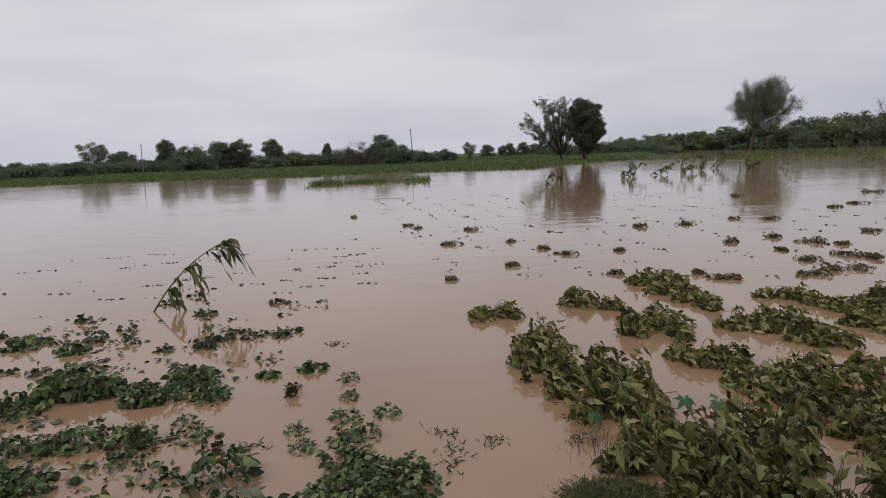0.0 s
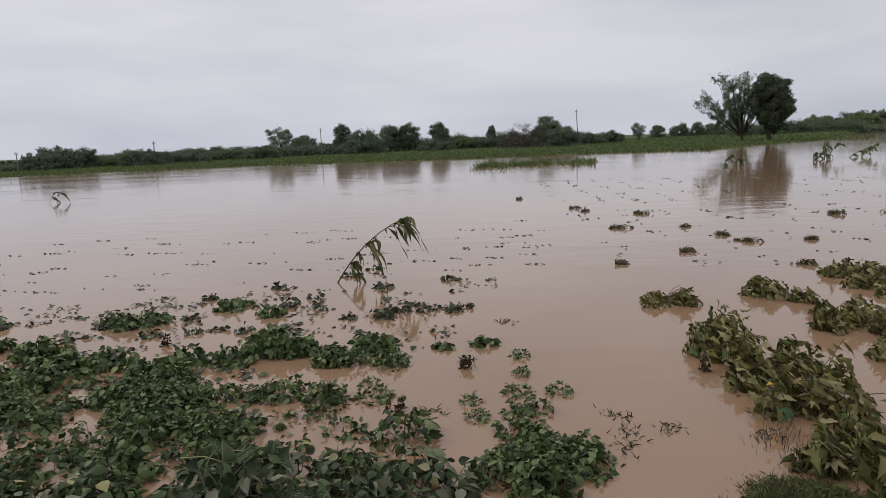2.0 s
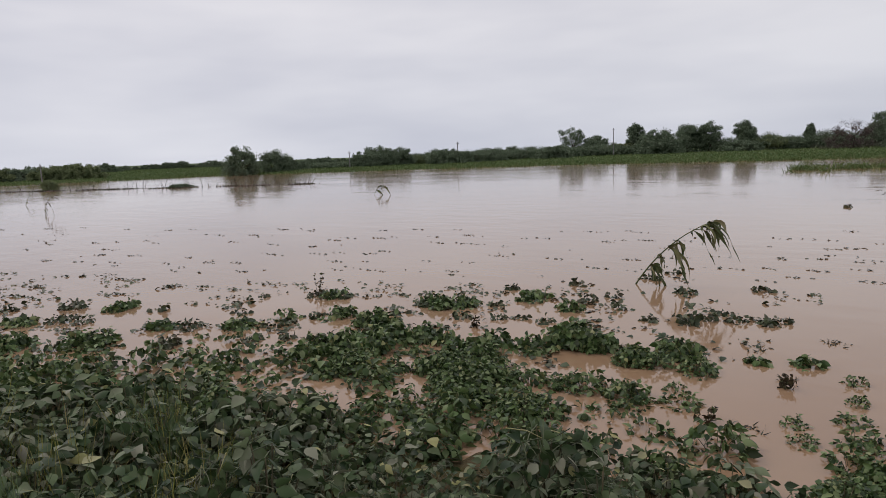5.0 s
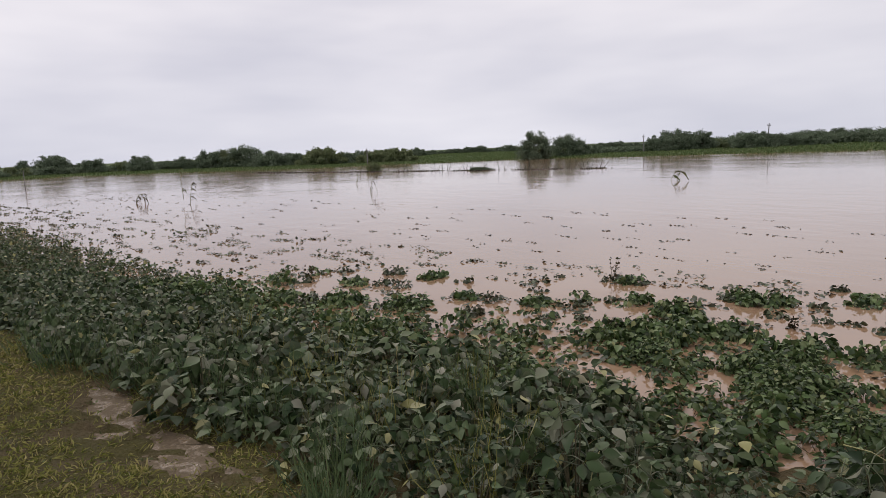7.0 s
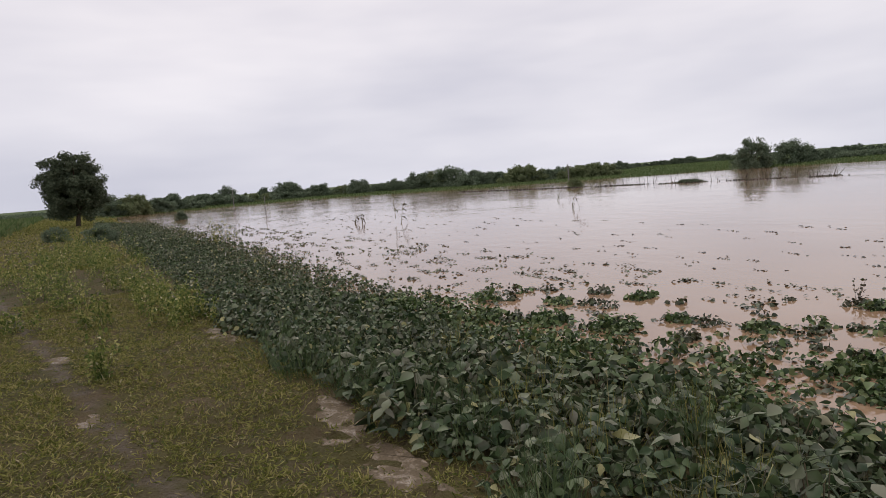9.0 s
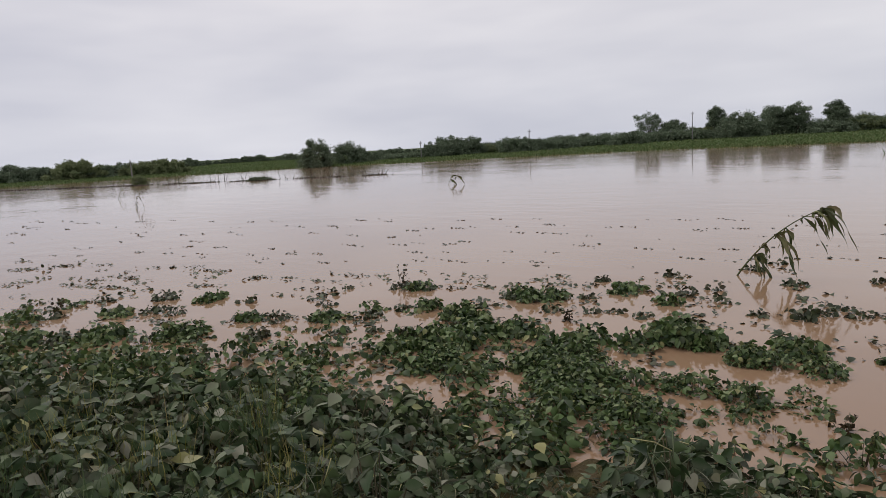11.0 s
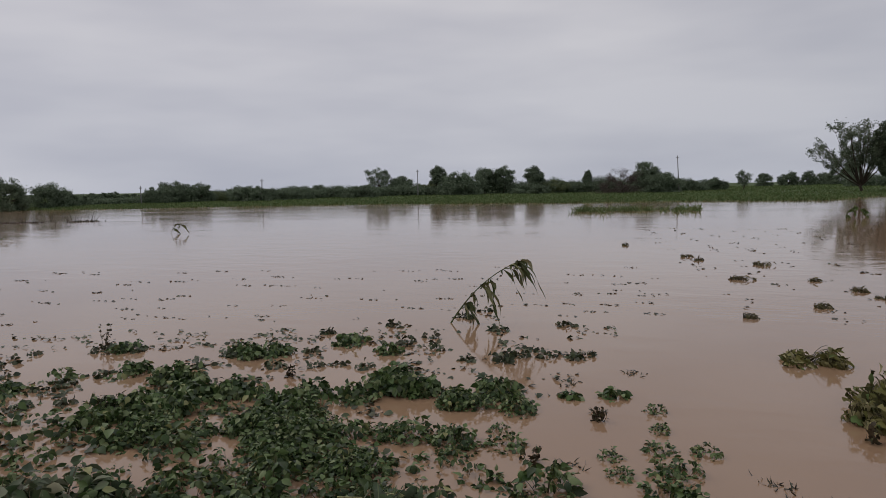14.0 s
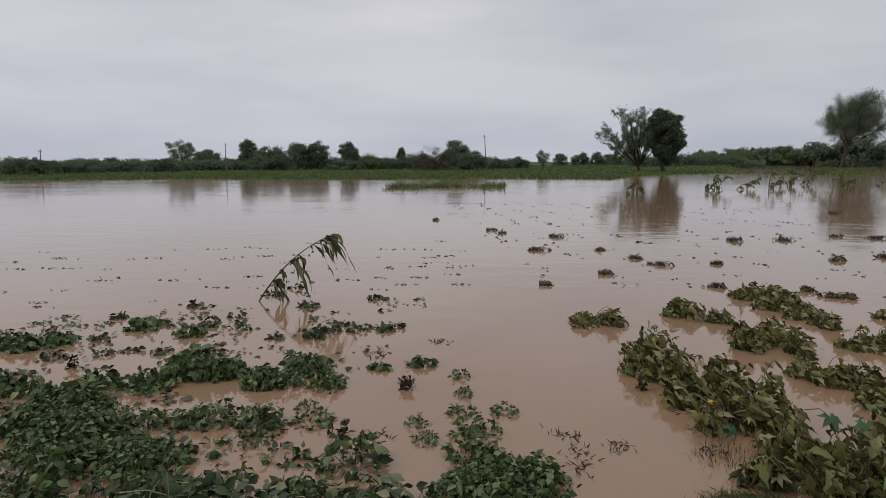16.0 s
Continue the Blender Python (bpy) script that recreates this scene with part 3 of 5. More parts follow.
BANK_RIGHT = [
    (19.5, 299.3, 5.7, 3.6, "tree"), (28.3, 298.6, 6.2, 3.8, "tree"), (35.5, 297.8, 7.0, 2.6, "tree"), (43.0, 317.0, 5.9, 3.5, "bush"),
    (44.7, 296.5, 7.5, 3.6, "tree"), (46.1, 276.1, 9.0, 3.1, "tall"), ]
HEDGE_RIGHT = [  # beyond the wider water
    (68.0, 252.0, 6.5, 6.2, "bush"), (78.4, 258.0, 6.7, 6.4, "bush"), (82.6, 246.2, 7.3, 9.2, "bush"), (100.6, 261.0, 6.7, 7.2, "bush"),
    (102.0, 238.8, 8.9, 8.4, "bush"), (123.6, 228.8, 10.9, 9.2, "bush"), (130.8, 224.6, 11.3, 9.2, "bush"), (137.8, 220.6, 11.7, 10.0, "bush"),
    (92.0, 243.0, 7.6, 7.5, "bush"), (112.0, 234.0, 10.4, 8.5, "bush"), (118.0, 219.0, 6.4, 4.5, "bush"), (145.0, 214.0, 12.2, 10.0, "bush"), (152.0, 212.0, 12.6, 10.0, "bush"), (75.0, 232.0, 6.0, 6.0, "bush"),
]
BANK_LEFT = [
    (-78.4, 54.3, 4.2, 2.1, "tree"), (-79.8, 60.8, 3.5, 2.2, "bush"), (-80.2, 63.6, 2.7, 1.6, "bush"), (-85.1, 70.2, 2.0, 1.6, "bush"),
    (-150.0, 132.7, 2.4, 3.2, "tree"), (-167.9, 142.7, 2.1, 1.9, "tree"), (-190.6, 177.2, 1.7, 4.4, "bush"), (-79.6, 79.2, 3.0, 2.7, "bush"),
    (-80.0, 83.0, 3.8, 3.3, "tree"), (-79.2, 87.8, 3.5, 2.2, "tree"), (-78.4, 91.2, 1.9, 1.6, "bush"), (-82.9, 100.5, 2.2, 1.3, "tree"),
]
FIELD_EDGE = [
    (-181.8, 84.4, 2.8, 3.1, "tree"), (-216.0, 105.5, 2.1, 2.5, "bush"), (-232.2, 117.8, 1.7, 1.5, "tree"), (-230.7, 120.7, 2.1, 2.2, "tree"),
    (-229.2, 123.5, 2.3, 2.4, "tree"), (-227.1, 127.4, 2.7, 2.9, "tree"), (-224.8, 131.3, 3.0, 3.1, "tree"), (-223.2, 134.2, 1.6, 2.2, "bush"),
    (-220.8, 137.9, 2.2, 2.7, "tree"), (-202.0, 130.2, 2.9, 3.1, "tree"), (-108.4, 72.4, 2.3, 1.3, "bush"), (-138.7, 57.6, 3.1, 1.3, "tree"),
]
BANK_END = [
    (-101.5, 43.1, 2.6, 3.4, "bush"), (-104.7, 40.5, 2.4, 3.2, "bush"), (-109.0, 37.6, 2.4, 3.8, "bush"), (-107.5, 32.4, 3.3, 3.8, "bush"),
    (-114.5, 29.8, 2.6, 3.6, "bush"), (-115.4, 26.2, 3.0, 3.9, "bush"), (-123.1, 23.3, 4.3, 3.6, "tree"), (-128.6, 21.4, 3.9, 2.6, "bush"),
    (-129.0, 18.4, 3.7, 3.5, "bush"), (-129.7, 13.2, 2.8, 1.8, "tree"), (-140.0, 11.0, 2.1, 2.2, "bush"), (-135.2, 6.4, 3.2, 2.7, "tree"),
    (-145.4, 3.6, 2.4, 2.2, "bush"), (-140.4, -1.3, 3.2, 2.0, "tree"), (-150.4, -4.6, 2.3, 3.0, "bush"), (-150.2, -8.5, 4.3, 3.4, "tree"),
]
BANK_TAIL = [
    (-140.2, -7.8, 1.8, 4.7, "bush"), (-149.9, -13.4, 3.3, 1.4, "tree"), (-139.7, -14.4, 2.1, 3.4, "bush"), (-139.1, -19.5, 4.0, 2.0, "tree"),
    (-134.3, -18.1, 2.1, 3.8, "bush"), (-128.6, -21.9, 2.6, 5.2, "bush"), (-117.9, -25.0, 2.9, 4.3, "bush"), (-112.3, -26.8, 2.5, 3.0, "bush"),
    (-106.7, -28.9, 3.3, 3.4, "bush"), (-106.0, -31.2, 3.4, 2.2, "bush"),
]
for bank in (BANK_AHEAD, BANK_MIDDLE, BANK_RIGHT, HEDGE_RIGHT, BANK_LEFT, FIELD_EDGE, BANK_END, BANK_TAIL):
    for x, y, top, radius, kind in bank:
        make_tree(x, y, top, radius, kind)
make_tree(22.8, 107.5, 10.5, 3.3, "dense")
make_tree(-57.8, -20.0, 6.1, 2.9, "dense")




def fan_tree(x, y, top, radius, leafiness, label, lean=0.0, knee=0.2, boughs=15, loose=0.014, leaf=0.017):
    """Many thin boughs that rise and spread from a short trunk, with upswept shoots and leaves along them."""
    z = float(land(x, y)) - 0.05
    h = top - z
    t = thing("tree", label, "tree", at=pose(x, y, z))
    w, s = Soup(), Soup()
    fork = np.array([lean * 0.5, 0, knee * h])
    w.tube(branch((0, 0, -0.2), fork, (0.1 * lean, 0, 0)), 0.022 * h, 0.015 * h, 7)
    spots = []
    for i in range(boughs):
        a, k = 2.4 * i + rng.uniform(-0.4, 0.4), math.sqrt((i + 0.5) / boughs)
        tip = np.array([lean + radius * k * math.cos(a), 0.75 * radius * k * math.sin(a), h * (1.0 - 0.34 * k ** 2) * rng.uniform(0.86, 1.0)])
        b = branch(fork * rng.uniform(0.7, 1.0), tip, (0.12 * (tip[0] - fork[0]), 0.1 * tip[1], -0.05 * h * k), 10)
        w.tube(b, 0.0085 * h, 0.0015 * h, 5)
        for j in range(11):
            q = rng.integers(4, 10)
            out = unit(b[q] - b[q - 2] + rng.normal(0, 0.45, 3) * 0.2 * h)
            shoot = branch(b[q - 1], b[q - 1] + out * h * rng.uniform(0.07, 0.16), (0, 0, 0.0), 5)
            w.tube(shoot, 0.0022 * h, 0.0008 * h, 4)
            spots.append(shoot[2:])
    part("trunk", w.mesh("trunk", BARK), t)
    p = np.repeat(np.concatenate(spots), int(max(1, 5 * leafiness)), 0)
    p = p + rng.normal(0, loose * h, p.shape)
    s.spread(LEAF_SPRAY, p, rng.normal(size=p.shape) + np.array([[0, 0, 0.6]]), rng.normal(size=p.shape), leaf * h * rng.uniform(0.6, 1.4, len(p)))
    part("crown", s.mesh("crown", TREE_GREY, False), t)


fan_tree(19.4, 108.4, 10.9, 5.6, 5.0, "sparse grey tree of many upswept thin boughs", -0.9, 0.1, 26, 0.016, 0.015)
fan_tree(93.0, 204.0, 21.8, 10.0, 12.0, "tall grey-green tree with feathery spreading boughs", 4.0, 0.42, 30, 0.026, 0.0105)
fan_tree(66.0, 98.0, 8.7, 5.8, 0.2, "nearly bare spreading tree on the bank", -0.5, 0.3, 14)


# ---- poles ----
def pole(x, y, top, lean=0.0, arms=True, thick=0.11):
    z = float(land(x, y)) - 0.3
    t = thing("utility_pole", "slim grey concrete pole beyond the flooded field", "pole", "utility poles", at=pose(x, y, z, 0, lean, 0))
    s = Soup()
    s.tube([(0, 0, 0), (0, 0, (top - z) / 2), (0, 0, top - z)], thick, thick * 0.6, 8)
    part("shaft", s.mesh("shaft", CONCRETE), t)
    if arms:
        c = Soup()
        c.tube([(-0.3, 0, top - z - 0.35), (0.3, 0, top - z - 0.35)], 0.03, 0.03, 6)
        bar = part("crossarm", c.mesh("crossarm", IRON), t)
        for q in (-0.26, 0.26):
            i = Soup()
            i.tube([(q, 0, top - z - 0.35), (q, 0, top - z - 0.18)], 0.035, 0.02, 6)
            part("insulator", i.mesh("insulator", CONCRETE), bar)


pole(-57.4, 127.8, 5.7)
pole(-5.8, 129.9, 7.0, -3.0)
pole(-69.8, 91.7, 3.85, 2.5)
pole(-92.0, -12.3, 2.95, 0, False, 0.06)
pole(-64.2, -5.9, 1.55, 6, False, 0.04)
pole(-89.2, 33.3, 2.4, -2, True, 0.1)
pole(-79.9, 76.0, 2.9, 0, True, 0.09)


# ---- the flooded bean field ----
# clumps by part of the field: x, y, radius
BEAN_SHALLOWS = [(-10.36, 1.79, 0.22), (-11.0, 2.22, 0.17), (-9.93, 2.14, 0.13), (-10.38, 2.96, 0.14), (-9.29, 2.66, 0.21), (-8.98, 3.11, 0.15), (-9.73, 3.46, 0.18), (-8.66, 3.16, 0.12), (-8.94, 3.84, 0.21), (-8.41, 4.02, 0.12), (-7.55, 3.65, 0.2), (-7.19, 3.75, 0.14), (-8.98, 1.59, 0.23), (-8.51, 1.81, 0.18), (-8.24, 2.2, 0.29), (-7.72, 2.47, 0.1), (-7.57, 2.75, 0.28), (-6.79, 3.23, 0.16), (-6.79, 4.08, 0.21), (-7.29, 4.47, 0.09), (-7.71, 4.81, 0.08), (-7.88, 5.17, 0.12), (-6.38, 4.23, 0.13), (-6.34, 4.44, 0.1), (-7.24, 5.67, 0.14), (-6.3, 4.85, 0.12), (-6.84, 5.73, 0.08), (-5.66, 4.99, 0.07), (-5.82, 4.03, 0.09), (-6.11, 3.79, 0.08), (-5.45, 4.18, 0.15)]
BEAN_OUTER = [(-5.53, 6.07, 0.18), (-5.26, 6.29, 0.14), (-5.55, 5.45, 0.08), (-4.8, 5.69, 0.09), (-5.12, 7.31, 0.08), (-4.55, 6.94, 0.22), (-4.77, 6.39, 0.07), (-3.93, 6.57, 0.19), (-3.94, 7.14, 0.14), (-3.74, 7.49, 0.13), (-3.46, 6.95, 0.12), (-4.38, 5.86, 0.08), (-4.16, 5.97, 0.06), (-3.84, 5.97, 0.1), (-2.91, 6.58, 0.06), (-2.6, 6.68, 0.14), (-2.47, 6.93, 0.16), (-2.33, 7.2, 0.1), (-2.11, 6.99, 0.1), (-4.44, 7.99, 0.12), (-3.79, 8.85, 0.14), (-3.62, 9.41, 0.11), (-3.05, 8.17, 0.12), (-2.25, 8.68, 0.12), (-1.83, 7.03, 0.08), (-1.72, 7.18, 0.08), (-4.79, 4.88, 0.15), (-5.2, 4.7, 0.14)]
BEAN_RIDGES = [(-3.89, 4.65, 0.19), (-3.84, 4.94, 0.14), (-3.39, 5.07, 0.16), (-3.17, 5.37, 0.28), (-2.93, 5.44, 0.17), (-2.6, 5.16, 0.21), (-2.32, 5.18, 0.18), (-2.18, 5.44, 0.19), (-1.98, 5.22, 0.14), (-2.39, 5.77, 0.09), (-3.77, 3.99, 0.22), (-3.46, 4.06, 0.29), (-3.43, 4.34, 0.13), (-3.29, 3.54, 0.22), (-3.1, 3.7, 0.18), (-3.05, 4.27, 0.12), (-2.63, 4.27, 0.18), (-2.66, 3.62, 0.25), (-2.31, 4.39, 0.14), (-2.13, 4.08, 0.15), (-1.96, 4.68, 0.09), (-1.84, 4.41, 0.11)]
BEAN_BANKS = [(-5.08, 4.08, 0.25), (-4.68, 4.17, 0.24), (-5.06, 3.77, 0.19), (-4.53, 3.74, 0.27), (-4.22, 3.86, 0.17), (-5.34, 4.83, 0.25), (-4.86, 4.59, 0.2), (-4.52, 4.79, 0.2), (-4.46, 4.37, 0.1), (-4.62, 3.52, 0.15), (-3.83, 4.14, 0.22), (-3.69, 4.45, 0.22), (-3.3, 4.03, 0.23), (-3.34, 3.69, 0.22), (-5.38, 5.96, 0.19), (-5.16, 6.22, 0.18), (-6.88, 5.76, 0.15), (-6.09, 4.99, 0.16)]
BEAN_APART = [(-1.25, 5.81, 0.08), (-1.61, 5.68, 0.04), (-1.1, 4.44, 0.08), (-1.0, 4.16, 0.07), (-0.81, 5.07, 0.06), (-0.87, 5.51, 0.09), (-0.78, 4.69, 0.09), (-0.64, 4.35, 0.13), (-0.47, 4.72, 0.09), (-0.58, 3.86, 0.19), (-0.34, 3.73, 0.15), (-0.66, 3.48, 0.2), (-0.25, 3.52, 0.12), (-0.47, 3.37, 0.16), (-0.77, 3.34, 0.1)]
# open water among the plants
BEAN_GAPS = [(-3.61, 5.11, 0.4), (-3.25, 4.52, 0.28), (-2.58, 4.16, 0.24), (-3.01, 4.07, 0.16), (-2.4, 4.92, 0.34), (-2.85, 4.85, 0.28), (-5.95, 2.22, 0.14), (-5.15, 3.22, 0.16), (-4.55, 3.07, 0.2), (-4.88, 2.79, 0.13), (-4.19, 3.32, 0.18), (-3.91, 2.93, 0.13), (-4.17, 4.01, 0.13), (-3.04, 2.79, 0.16), (-2.5, 2.67, 0.22), (-2.79, 2.91, 0.13), (-3.85, 1.42, 0.18), (-3.91, 3.47, 0.13), (-3.81, 3.93, 0.16), (-2.33, 3.54, 0.14), (-1.76, 4.21, 0.12), (-5.75, 2.5, 0.12), (-5.6, 2.05, 0.1)]
PETIOLE = 0.09


def trifoliate(soup, places, along, sizes, near):
    """Leaves of three leaflets: one ahead, one to each side."""
    n = len(places)
    along = unit(along)
    up = unit(np.array([[0.12, -0.1, 1.0]]) + rng.normal(0, 0.42, (n, 3)))
    side = unit(np.cross(along, up))
    for turn, k in ((0.0, 1.0), (1.25, 0.88), (-1.25, 0.88)):
        d = along * math.cos(turn) + side * math.sin(turn) + rng.normal(0, 0.18, (n, 3))
        d[:, 2] -= rng.uniform(0.0, 0.55, n)
        nr = unit(up + rng.normal(0, 0.55, (n, 3)))
        p = places + unit(d) * 0.01
        if near:
            pick = rng.integers(0, 3, n)
            for i in range(3):
                q = pick == i
                if q.any():
                    soup.spread(OVATE[i] if near > 1 else OVATE_MID, p[q], d[q], nr[q], (sizes * k)[q])
        else:
            soup.spread(OVATE_FAR, p, d, nr, sizes * k * 1.08)


def bean_leaves(n, radius, height):
    """Places and ways of a bean plant's leaves: a loose dome."""
    a, k = rng.uniform(0, 2 * np.pi, n), np.sqrt(rng.uniform(0.02, 1, n))
    p = np.stack([radius * k * np.cos(a), radius * k * np.sin(a), height * (1 - 0.6 * k ** 2) * rng.uniform(0.12, 1.08, n) ** 0.75], 1)
    d = np.stack([np.cos(a), np.sin(a), rng.uniform(-0.5, 0.15, n)], 1) + rng.normal(0, 0.45, (n, 3))
    return p, d


def bean_stems(p):
    s = Soup()
    for q in p[::3]:
        s.tube(branch((q[0] * 0.15, q[1] * 0.15, -0.03), q, (0, 0, 0.03), 3), 0.0035, 0.0018, 3)
    return s.mesh("stem", STEM)


def bean_cover(x, y):
    """How likely a bean plant stands at a place: closed beside the path, ragged at the water, with open gaps."""
    a, s = edge_place(x, y)
    outer = np.interp(a, [-4, -3, -1.4, 0.65, 1.8, 3.2, 4.1, 8, 11.5, 20, 45], [3.1, 3.4, 4.2, 4.0, 3.75, 3.3, 2.95, 3.05, 3.2, 3.9, 4.5]) + 0.25 * wave(x, y, 0.5, 5)
    d = np.interp(s - outer, [-0.5, 0.0, 0.3], [0.95, 0.75, 0.0])
    thin = np.interp(s - outer, [0, 0.5, 1.6, 3.4], [0.4, 0.2, 0.1, 0.0]) * (wave(x, y, 0.45, 9) > 0.0) * np.interp(a, [-4, 1, 4.5], [0.1, 0.7, 1])
    d = np.maximum(d, thin) * (x < np.interp(y, [3.4, 3.56, 3.72, 3.9, 4.15, 4.8, 5.44], [-0.95, -1.08, -1.3, -1.5, -1.9, -2.1, -1.96]))
    d = d * (s > np.interp(a, [2.2, 4.5], [0.3, 0.04]) + 0.1 * wave(x, y, 0.4, 3))
    for gx, gy, r in BEAN_GAPS:
        d = d * (math.hypot(x - gx, y - gy) > 1.02 * r)
    return d


PLANTS = []
for a0 in np.arange(-6, 62, 0.26):
    for s0 in np.arange(-0.1, 7.4, 0.26):
        a, s = a0 + rng.uniform(-0.12, 0.12), s0 + rng.uniform(-0.12, 0.12)
        x, y = EDGE_AT + EDGE_ALONG * a + EDGE_OUT * s
        if math.hypot(x, y) > 1.6 and rng.random() < float(bean_cover(x, y)):
            low = -0.07 if s < 2.8 else -0.12 if s < 3.6 else -0.17
            PLANTS.append((x, y, max(float(land(x, y)) - 0.05 * min(1, max(0, s - 1.2)), low) + rng.normal(0, 0.03), float(np.clip(rng.normal(0.95, 0.18), 0.6, 1.3)), int(s + rng.normal(0, 0.3) > 2.2)))
for spots, lift in ((BEAN_SHALLOWS, 0.035), (BEAN_OUTER, 0.035), (BEAN_RIDGES, 0.09), (BEAN_BANKS, 0.08), (BEAN_APART, 0.08)):
    for x, y, r in spots:
        r = r * (1.35 if spots is BEAN_APART and r > 0.1 else 1.12 if lift > 0.06 else 1.08)
        many = max(1, int(round((r / 0.115) ** 2)))
        for i in range(many):
            k, a = (r * 0.66 * math.sqrt((i + rng.random()) / many), rng.uniform(0, 6.28)) if many > 1 else (0, 0)
            size = rng.uniform(0.68, 0.88) if many > 1 else float(np.clip(r / 0.17, 0.45, 0.8))
            PLANTS.append((x + k * math.cos(a), y + k * math.sin(a), lift * min(1.0, 0.35 + 4 * r) + 0.45 * r - 0.26 * size - 0.2 * k, size, 1 if lift > 0.06 or r > 0.2 else 2))
PLANTS.sort(key=lambda p: math.hypot(p[0] + 0.4, p[1] + 0.3))

BEAN_MATS = (BEAN, BEAN_DEEP, BEAN_WET)
# six plants with separate leaves, then six with joined foliage
leaf_meshes = []
for i in range(5):
    s = Soup()
    trifoliate(s, np.zeros((1, 3)), np.array([[0, 1.0, -0.1]]), np.array([0.06]), 2)
    s.tube([(0, -PETIOLE, -0.03), (0, -0.04, -0.005), (0, 0.005, 0)], 0.002, 0.0015, 4)
    leaf_meshes.append([s.mesh("leaf", m) for m in BEAN_MATS])


def leaf_pose(p, d, roll, size):
    y = Vector(d).normalized()
    z = (Vector((0, 0, 1)) - y * y.z).normalized()
    m = Matrix((y.cross(z), y, z)).transposed().to_4x4()
    return Matrix.Translation(p) @ m @ pose(0, 0, 0, 0, roll, 0) @ Matrix.Scale(size, 4)


BEAN_LABELS = ("silt-dusted green bean plant beside the path", "muddy dark green bean plant standing in flood water", "drowned bean plant with dark sodden leaves just above the water")


def bean_separate(wet):
    t = thing("bean_plant", BEAN_LABELS[wet], "plant", "bean plants in rows")
    p, d = bean_leaves(48, 0.2, 0.29)
    part("stem", bean_stems(p), t)
    for q, w in zip(p, d):
        part("leaf", leaf_meshes[rng.integers(0, 5)][wet], t, at=leaf_pose(q, w, rng.uniform(-45, 45), rng.uniform(0.6, 1.05)))
    return t


def bean_joined(wet):
    t = thing("bean_plant", BEAN_LABELS[wet], "plant", "bean plants in rows")
    p, d = bean_leaves(54 if wet < 2 else 34, 0.21, 0.28)
    part("stem", bean_stems(p), t)
    s = Soup()
    trifoliate(s, p, d, rng.uniform(0.038, 0.088, len(p)), 2)
    part("foliage", s.mesh("foliage", BEAN_MATS[wet]), t)
    return t


def plant_at(p):
    x, y, z, size, wet = p
    return pose(x, y, z, rng.uniform(-8, 8), rng.uniform(-8, 8), rng.uniform(0, 360)) @ Matrix.Diagonal((size * 1.08, size * 1.08, size, 1.0))


SEPARATE, JOINED = 56, 340
for first, last, make in ((0, SEPARATE, bean_separate), (SEPARATE, JOINED, bean_joined)):
    kinds = {0: [], 1: [], 2: []}
    for i, p in enumerate(PLANTS[first:last]):
        wet = p[4]
        if len(kinds[wet]) < 6:
            kinds[wet].append(make(wet))
            kinds[wet][-1].matrix_basis = plant_at(p)
        else:
            copy_thing(kinds[wet][i % 6], plant_at(p))

crops = {"dry": Soup(), "wet": Soup(), "sunk": Soup(), "far": Soup()}
for x, y, z, size, wet in PLANTS[JOINED:]:
    away = math.hypot(x, y)
    n = 42 if away < 11 else 13 if away < 22 else 7
    p, d = bean_leaves(n, 0.21 * size, (0.25 if wet else 0.28) * size)
    p = p + np.array([[x, y, z]])
    keep = p[:, 2] > -0.01
    if keep.any():
        trifoliate(crops["far" if away >= 11 else ("dry", "wet", "sunk")[wet]], p[keep], d[keep], rng.uniform(0.038, 0.086, keep.sum()) * (1.0 if away < 22 else 1.35), away < 11)
for key, mat, label in (("dry", BEAN, "silt-dusted green bean crop beside the grass path"), ("wet", BEAN_DEEP, "wet dark green bean crop thinning out into the flood"), ("sunk", BEAN_WET, "dark sodden bean plants scattered in shallow flood water"), ("far", BEAN, "dense green bean crop along the far path")):
    tagged(new("bean_crop", crops[key].mesh("bean_crop", mat, key != "far")), label, "crop", kind="stuff")


# ---- the flooded cotton rows ----
COTTON_A = [(0.48, 7.61, 0.27), (0.84, 6.18, 0.25), (0.91, 5.47, 0.25), (0.7, 5.73, 0.15), (0.85, 5.82, 0.24), (1.26, 5.43, 0.21), (0.91, 5.06, 0.19), (1.31, 4.75, 0.25), (1.05, 4.54, 0.21), (1.37, 4.26, 0.23), (1.46, 3.89, 0.23), (1.1, 3.72, 0.18), (1.88, 4.12, 0.23), (1.6, 3.58, 0.27), (2.0, 3.73, 0.16), (1.33, 3.3, 0.24), (1.68, 3.28, 0.21), (1.6, 2.95, 0.28), (1.9, 2.88, 0.26)]
COTTON_B = [(1.66, 8.06, 0.3), (1.94, 7.79, 0.14), (2.17, 6.98, 0.32), (1.89, 6.65, 0.15), (2.32, 6.53, 0.15), (2.31, 5.8, 0.3), (2.53, 5.6, 0.25), (2.44, 5.08, 0.28), (2.62, 4.96, 0.28), (2.63, 4.62, 0.26), (2.9, 4.66, 0.27), (2.37, 4.43, 0.2), (2.67, 4.11, 0.2), (3.38, 5.2, 0.21), (2.5, 3.7, 0.28), (3.05, 4.3, 0.26), (3.0, 5.2, 0.28)]
